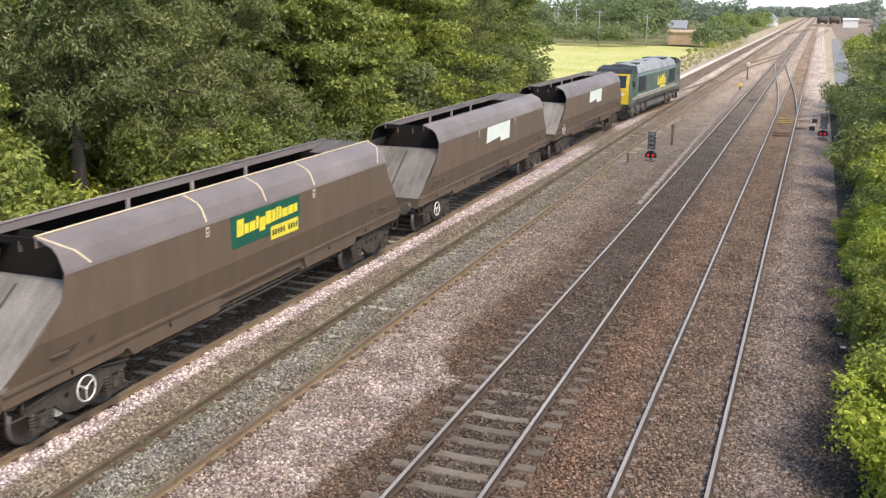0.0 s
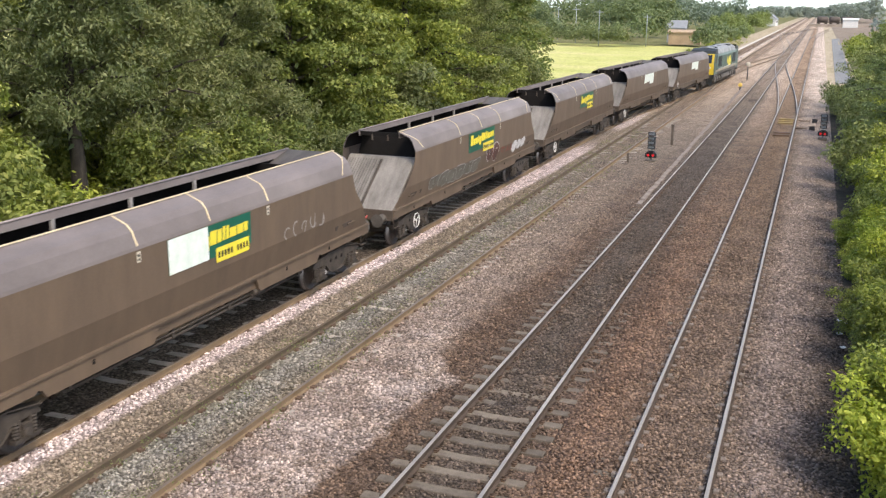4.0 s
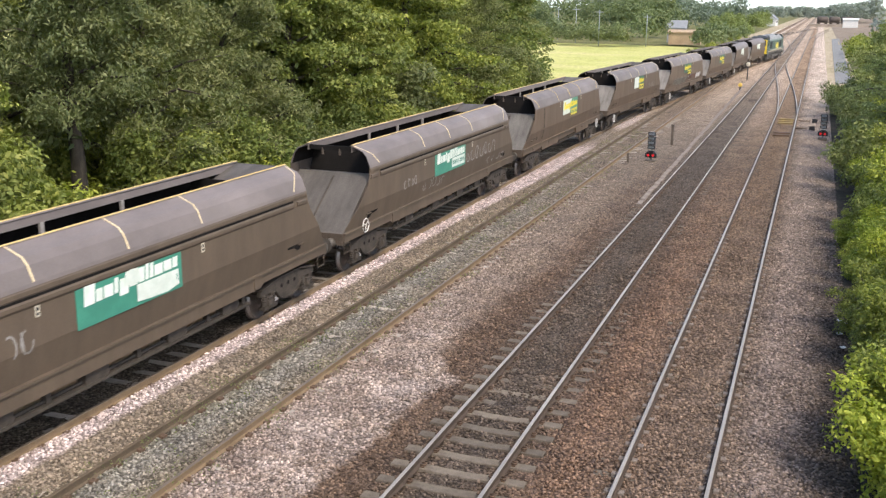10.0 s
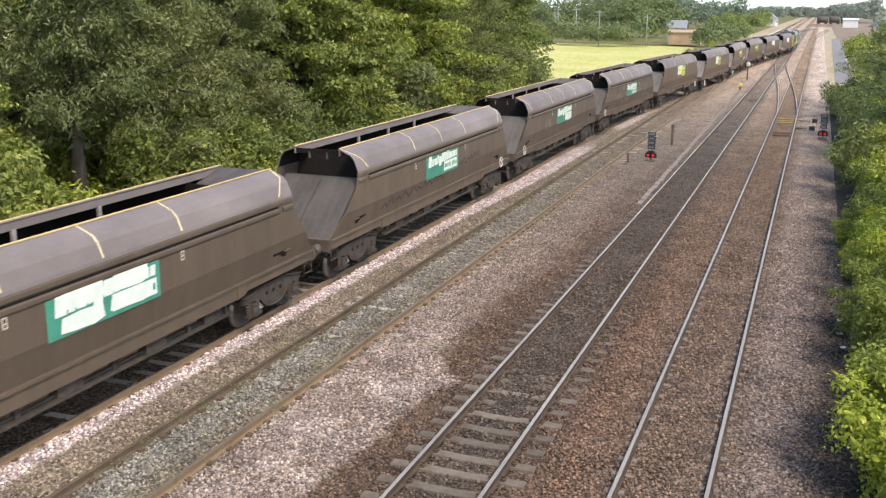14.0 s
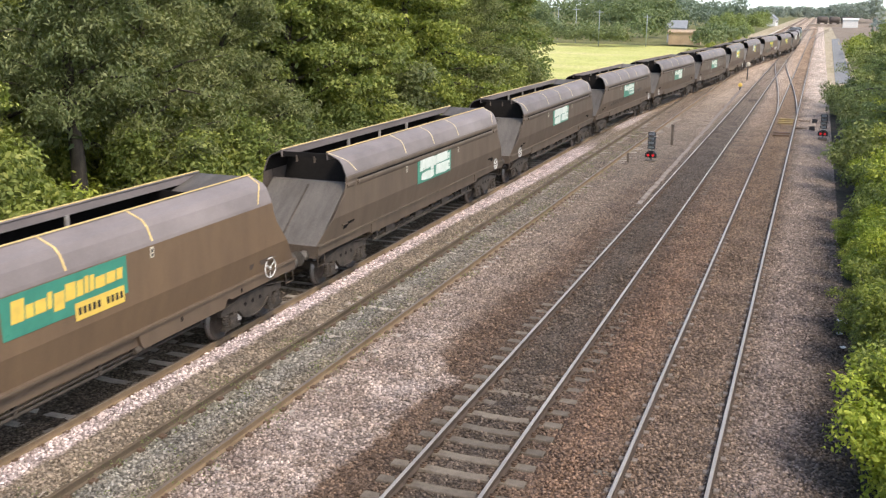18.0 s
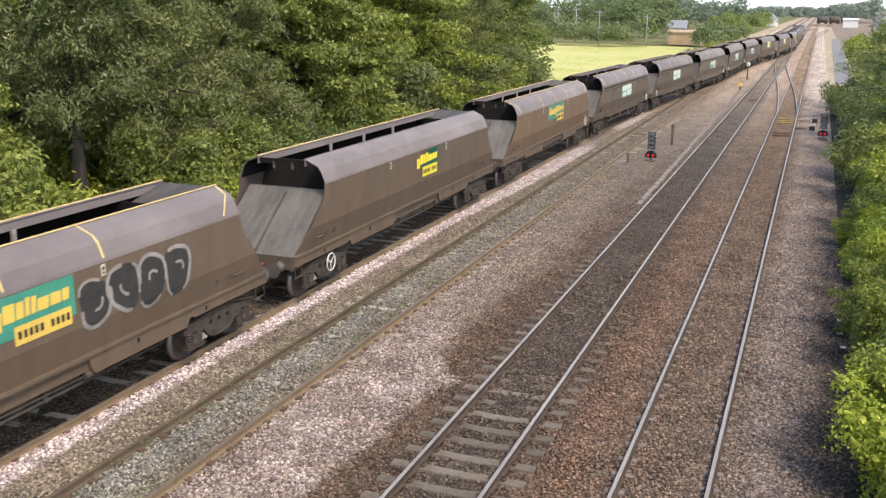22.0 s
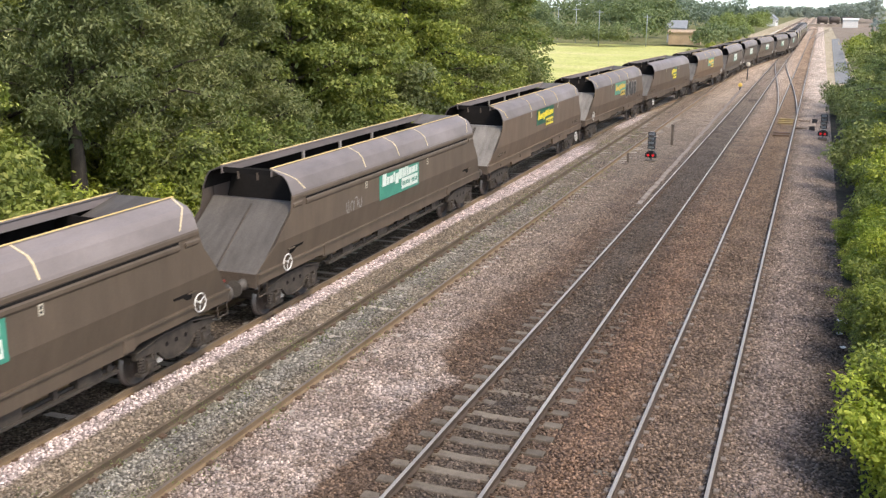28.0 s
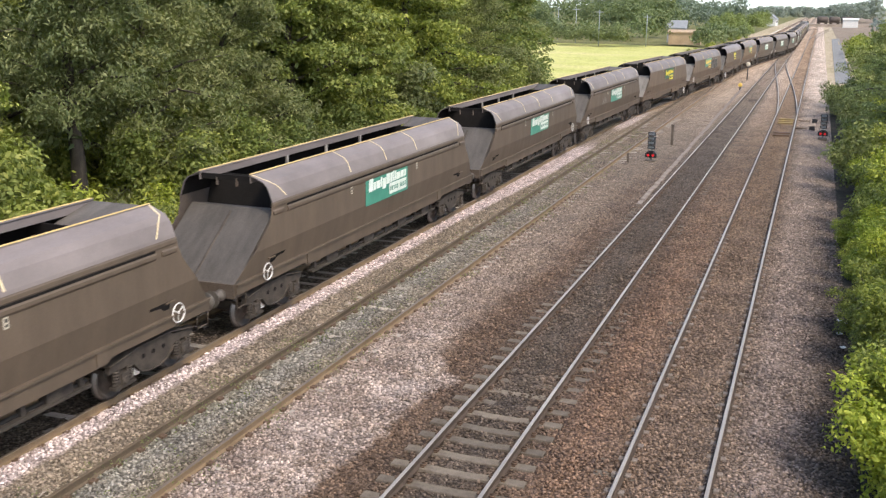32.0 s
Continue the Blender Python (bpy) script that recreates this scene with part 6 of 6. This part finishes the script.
simple_post(-9.0, 52.0, 0.5, 0.05, POST_WOOD, "short dark stake by the rusty track")


def point_lamp(x, y, label, size, mat, h=0.45):
    top = tagged(new("point_indicator"), label, "lamp")
    top.matrix_basis = pose(x, y, -0.2)
    bm = B()
    tube(bm, (0, 0, 0), (0, 0, h), 0.06, 8)
    part("stand", bm, BLACK, top)
    bm = B()
    lathe_y(bm, [(-0.12, 0.1 * size), (-0.1, 0.22 * size), (0.1, 0.22 * size), (0.12, 0.1 * size)], 0, 0, h - 0.03 + 0.15 * size, 1)
    part("disc", bm, mat, top, "yellow disc")
    return top


point_lamp(-7.1, 104.5, "bright yellow point indicator lamp in the ballast", 0.95, DECAL_ORANGE)
point_lamp(-7.45, 120.0, "pale yellow trackside sign on a thin stand", 1.15, TAG_PLATE, 1.7)


PALE_LID = worn("trough_concrete", (0.30, 0.25, 0.21), (0.20, 0.165, 0.135), 0.9, 0.0, 2.0)


def trough():
    top = tagged(new("cable_trough"), "pale concrete cable trough beside the running line", "trough", kind="structure")
    bm = B()
    box(bm, -0.10, 0.10, -0.485, 0.485, -0.3, -0.10)
    me = finish("trough_lid", bm, PALE_LID, 0.015)
    for k in range(64):
        part("trough_lid", me, None, top, at=(-6.45 - 0.009 * k + random.uniform(-0.03, 0.03), 41.0 + k * 1.0, random.uniform(-0.02, 0.01)))


trough()


def building(x, y, w, d, wall, roof, label, mats, name="shed", turn=0.0, windows=()):
    top = tagged(new(name), label, "building")
    top.matrix_basis = pose(x, y, -0.6, 0, 0, turn)
    bm = B()
    prism(bm, [(-d / 2, 0), (-d / 2, wall), (0, roof), (d / 2, wall), (d / 2, 0)], lambda u, v, k: ((-w / 2, w / 2)[k], u, v))
    part("wall", bm, mats[0], top)
    for s in (-1, 1):
        bm = B()
        prism(bm, [(s * (d / 2 + 0.3), wall - 0.12), (0, roof + 0.06), (0, roof + 0.22), (s * (d / 2 + 0.3), wall + 0.06)], lambda u, v, k: ((-w / 2 - 0.3, w / 2 + 0.3)[k], u, v))
        part("roof", bm, mats[1], top)
    for (wx, wz, ww, wh) in windows:
        bm = B()
        box(bm, wx - ww / 2, wx + ww / 2, -d / 2 - 0.04, -d / 2 + 0.02, wz, wz + wh)
        win = part("window", bm, GLASS, top)
        bm = B()
        box(bm, wx - ww / 2 - 0.06, wx + ww / 2 + 0.06, -d / 2 - 0.08, -d / 2 - 0.01, wz - 0.1, wz)
        part("sill", bm, WHITE, win)
    return top


building(-30.4, 246, 7.4, 6.0, 2.9, 3.3, "small tan brick shed with a low roof", (BRICK, BRICK), "shed", 4, ((2.4, 1.0, 0.7, 1.1),))
building(-34.5, 262, 4.6, 6.0, 3.6, 5.3, "grey sheet-roofed barn behind the shed", (ROOF_SHEET, ROOF_SHEET), "barn", 4)
building(-23.6, 545, 5.6, 4.6, 3.4, 5.6, "white gabled signal box beside the far lines", (WHITE, ROOF_SHEET), "signal_box", 80, ((-1.2, 1.6, 1.2, 1.2), (1.2, 1.6, 1.2, 1.2)))
building(12.2, 478, 6.2, 5.0, 4.3, 4.7, "white flat-roofed lineside hut", (WHITE, WHITE), "hut", 0)


TANK = worn("far_tank_brown", (0.125, 0.10, 0.085), (0.085, 0.07, 0.06), 0.8, 0.0, 0.5)


def far_wagon(x, y):
    top = tagged(new("tank_wagon"), "dark rusty wagon parked on a far siding", "wagon", "wagons on the far siding")
    top.matrix_basis = pose(x, y, 0.7, 0, 0, -84)
    bm = B()
    lathe_y(bm, [(-2.5, 0.8), (-2.2, 1.45), (2.2, 1.45), (2.5, 0.8)], 0, 0, 2.5, 1, 16)
    part("tank", bm, TANK, top)
    bm = B()
    box(bm, -1.2, 1.2, -2.7, 2.7, 0.9, 1.25)
    part("underframe", bm, INNER, top)
    for k in (-1.6, 1.6):
        bm = B()
        box(bm, -1.1, 1.1, k - 0.6, k + 0.6, 0.3, 0.9)
        part("bogie", bm, INNER, top, bevel=0.1)
    return top


bm = B()
prism(bm, [(506, -0.3), (510, 1.0), (540, 1.0), (544, -0.3)], lambda u, v, k: ((-5.5, 80.0)[k], u + 8 * k, v))
tagged(new("embankment", finish("embankment", bm, YARD)), "low brown embankment under the far siding", "embankment", kind="structure")
for k in range(3):
    far_wagon(0.6 + k * 5.5, 524 + k * 0.6)

tagged(new("lineside_road", raw("lineside_road", [(2.2, 120, -0.28), (3.9, 120, -0.03), (5.2, 300, 0.06), (3.2, 300, -0.12), (2.2, 120, -0.4), (3.9, 120, -0.4), (5.2, 300, -0.4), (3.2, 300, -0.4)], [(0, 1, 2, 3), (0, 4, 5, 1), (1, 5, 6, 2), (2, 6, 7, 3), (3, 7, 4, 0)], ASPHALT)), "grey asphalt access road beside the line", "road", kind="structure")


def telegraph_pole(x, y, h):
    top = tagged(new("telegraph_pole"), "grey wooden telegraph pole with a cross arm", "pole", "poles across the field")
    top.matrix_basis = pose(x, y, -0.6, 0, 0, 20)
    bm = B()
    tube(bm, (0, 0, 0), (0, 0, h), 0.10, 8, 0.07)
    part("mast", bm, GALV, top)
    bm = B()
    box(bm, -0.9, 0.9, -0.07, 0.07, h - 0.55, h - 0.4)
    part("cross_arm", bm, GALV, top)


for x, y, h in ((-46.5, 222, 8.0), (-56, 240, 8.5), (-66, 262, 8.5), (-36.5, 226, 7.0), (-74, 280, 8.5)):
    telegraph_pole(x, y, h)


SKY_GLOW = glow("sky_distance", (0.80, 0.86, 0.88), 0.95)
bm = B()
for k in range(12):
    a0, a1 = radians(60 + k * 7.5), radians(67.5 + k * 7.5)
    q = [bm.verts.new((3600 * math.cos(a), 3600 * math.sin(a), z)) for a, z in ((a0, -40), (a1, -40), (a1, 700), (a0, 700))]
    bm.faces.new(q)
tagged(new("backdrop", finish("backdrop", bm, SKY_GLOW)), "pale hazy sky above the horizon", "sky", kind="structure")

PALE = worn("pale_path", (0.72, 0.67, 0.60), (0.52, 0.46, 0.39), 0.9, 0.0, 0.8, 8.0)


def pale_path(x0, x1, y0, y1, label):
    bm = B()
    n = 24
    for k in range(n):
        ya, yb = y0 + (y1 - y0) * k / n, y0 + (y1 - y0) * (k + 1) / n
        box(bm, x0 + 0.12 * noise.noise((ya * 0.2, x0, 0)), x1 + 0.12 * noise.noise((ya * 0.3, x1, 5)), ya, yb - 0.05, -0.4, -0.13)
    tagged(new("walkway", finish("walkway", bm, PALE, 0.02)), label, "path", kind="structure")


pale_path(-15.55, -14.85, 108, 430, "pale concrete walkway beside the far track")
pale_path(-12.35, -11.95, 104, 205, "strip of fresh pale stone between the tracks")


def walk_boards():
    top = tagged(new("foot_crossing"), "worn yellow and red boards laid between the rails", "boards", kind="structure")
    for k in range(5):
        bm = B()
        box(bm, -0.52, 0.52, -0.26, 0.26, -0.17, -0.05)
        part("board", bm, BOARD_YELLOW if k not in (0, 1) else IRON, top, bevel=0.01, at=(T4 + 0.05, (67.2, 68.4, 74.6, 75.8, 77.2)[k], 0))


walk_boards()


def point_machine(x, y):
    top = tagged(new("point_machine"), "grey point machine box with operating rods", "machine", "point machines")
    top.matrix_basis = pose(x, y, -0.2)
    bm = B()
    box(bm, -0.16, 0.16, -0.34, 0.34, 0, 0.2)
    part("case", bm, FRAME, top, bevel=0.03)
    for k in (-0.25, 0.2):
        bm = B()
        tube(bm, (-0.3, k, 0.08), (-1.1, k, 0.06), 0.018, 6)
        part("rod", bm, IRON, top)
    bm = B()
    box(bm, -0.18, 0.18, -0.4, -0.34, 0.0, 0.28)
    part("end_plate", bm, BLACK, top, bevel=0.01)


point_machine(0.25, 77.0)
point_machine(0.1, 72.0)


def litter(x, y, seed):
    rnd = random.Random(seed)
    bm = B()
    bmesh.ops.create_icosphere(bm, subdivisions=2, radius=0.065)
    for v in bm.verts:
        v.co = Vector((v.co.x * rnd.uniform(0.7, 1.5), v.co.y * rnd.uniform(0.6, 1.4), v.co.z * rnd.uniform(0.2, 0.6)))
    ob = new("litter", finish("litter", bm, WHITE))
    ob.location = (x, y, -0.25)
    tagged(ob, "crumpled white scrap of litter on the ballast", "litter", "scraps of litter")


for x, y, sd in ((1.22, 27.2, 1), (1.36, 27.0, 2), (1.2, 26.0, 3), (1.27, 24.9, 4)):
    litter(x, y, sd)


def loose_stones():
    rng = np.random.default_rng(7)
    n = 112000
    y = 10.5 + 43.0 * rng.random(n) ** 1.35
    x = rng.uniform(-13.0, 1.4, n)
    keep = (x > -0.98 * y - 1.2) & (x < 0.14 * y) & (rng.random(n) < np.clip((53.0 - y) / 26.0, 0, 1))
    for t in (T1, T2, T3, T4):
        keep &= np.abs(np.abs(x - t) - HALF) > 0.075
    on_sleeper = (np.abs((y - 7.13 + 0.325) % 0.65 - 0.325) < 0.10) & (np.abs(x - T3) < 1.27) & (y < np.where(x < T3 - 0.8, 26 + 22 * rng.random(n), 17.0 + 4.0 * rng.random(n)))
    half_buried = (np.abs((y - 5.1 + 0.325) % 0.65 - 0.325) < 0.09) & (np.abs(x - T2) < 0.6) & (y > 19) & (rng.random(n) < 0.75)
    keep &= ~(on_sleeper | half_buried)
    x, y = x[keep], y[keep]
    n = len(x)
    z = np.interp(x, [p[0] for p in PROF], [p[1] for p in PROF]) + bed_rise(x, y)
    r = rng.uniform(0.020, 0.043, n)
    base = np.array([(1, 0, 0), (-1, 0, 0), (0, 1, 0), (0, -1, 0), (0, 0, 1), (0, 0, -1)], float)
    v = base[None] * r[:, None, None] * rng.uniform(0.65, 1.35, (n, 6, 1)) + rng.normal(size=(n, 6, 3)) * r[:, None, None] * 0.22
    a = rng.uniform(0, 6.28, n)
    ca, sa = np.cos(a)[:, None], np.sin(a)[:, None]
    v = np.stack([v[..., 0] * ca - v[..., 1] * sa, v[..., 0] * sa + v[..., 1] * ca, v[..., 2] * 0.8], -1)
    v += np.stack([x, y, z + r * 0.35], -1)[:, None]
    tri = np.array([(0, 2, 4), (2, 1, 4), (1, 3, 4), (3, 0, 4), (2, 0, 5), (1, 2, 5), (3, 1, 5), (0, 3, 5)])
    f = (tri[None] + 6 * np.arange(n)[:, None, None]).reshape(-1)
    me = bpy.data.meshes.new("ballast_stones")
    me.vertices.add(n * 6)
    me.vertices.foreach_set("co", v.astype(np.float32).ravel())
    me.loops.add(len(f))
    me.loops.foreach_set("vertex_index", f.astype(np.int32))
    me.polygons.add(len(f) // 3)
    me.polygons.foreach_set("loop_start", np.arange(0, len(f), 3, dtype=np.int32))
    me.update(calc_edges=True)
    me.materials.append(STONES)
    tagged(new("ballast_stones", me), "loose crushed stones on the ballast bed", "ballast", kind="stuff")


loose_stones()

# ================= what moves =================


def motions():
    times = [0.0, 1.0, 2.0, 3.0, 4.0, 5.0, 6.0, 7.0, 8.0, 9.0, 10.0, 11.0, 12.0, 13.0, 14.0, 15.0, 16.0, 17.0, 18.0, 19.0, 20.0, 21.0, 22.0, 23.0, 24.0, 25.0, 26.0, 27.0, 28.0, 29.0, 30.0, 31.0, 32.0]
    walk(LOCO, [(t, on_route(LOCO_S + SPEED * t, 6.6)) for t in times])
    for wagon, s0 in TRAIN:
        walk(wagon, [(t, on_route(s0 + SPEED * t, 6.2)) for t in times])
    # the wheels roll: every fifteenth of a second less than a quarter turn
    for vehicle in [LOCO] + [w for w, _ in TRAIN]:
        for bg in vehicle.children:
            for wheels in bg.children:
                if wheels.name.split(".")[0] == "wheelset":
                    place, roll = wheels.location.copy(), SPEED / (0.46 * wheels.scale.z)
                    walk(wheels, [(k / 15, Matrix.LocRotScale(place, Euler((-roll * k / 15, 0, 0)), None)) for k in range(481)])


motions()
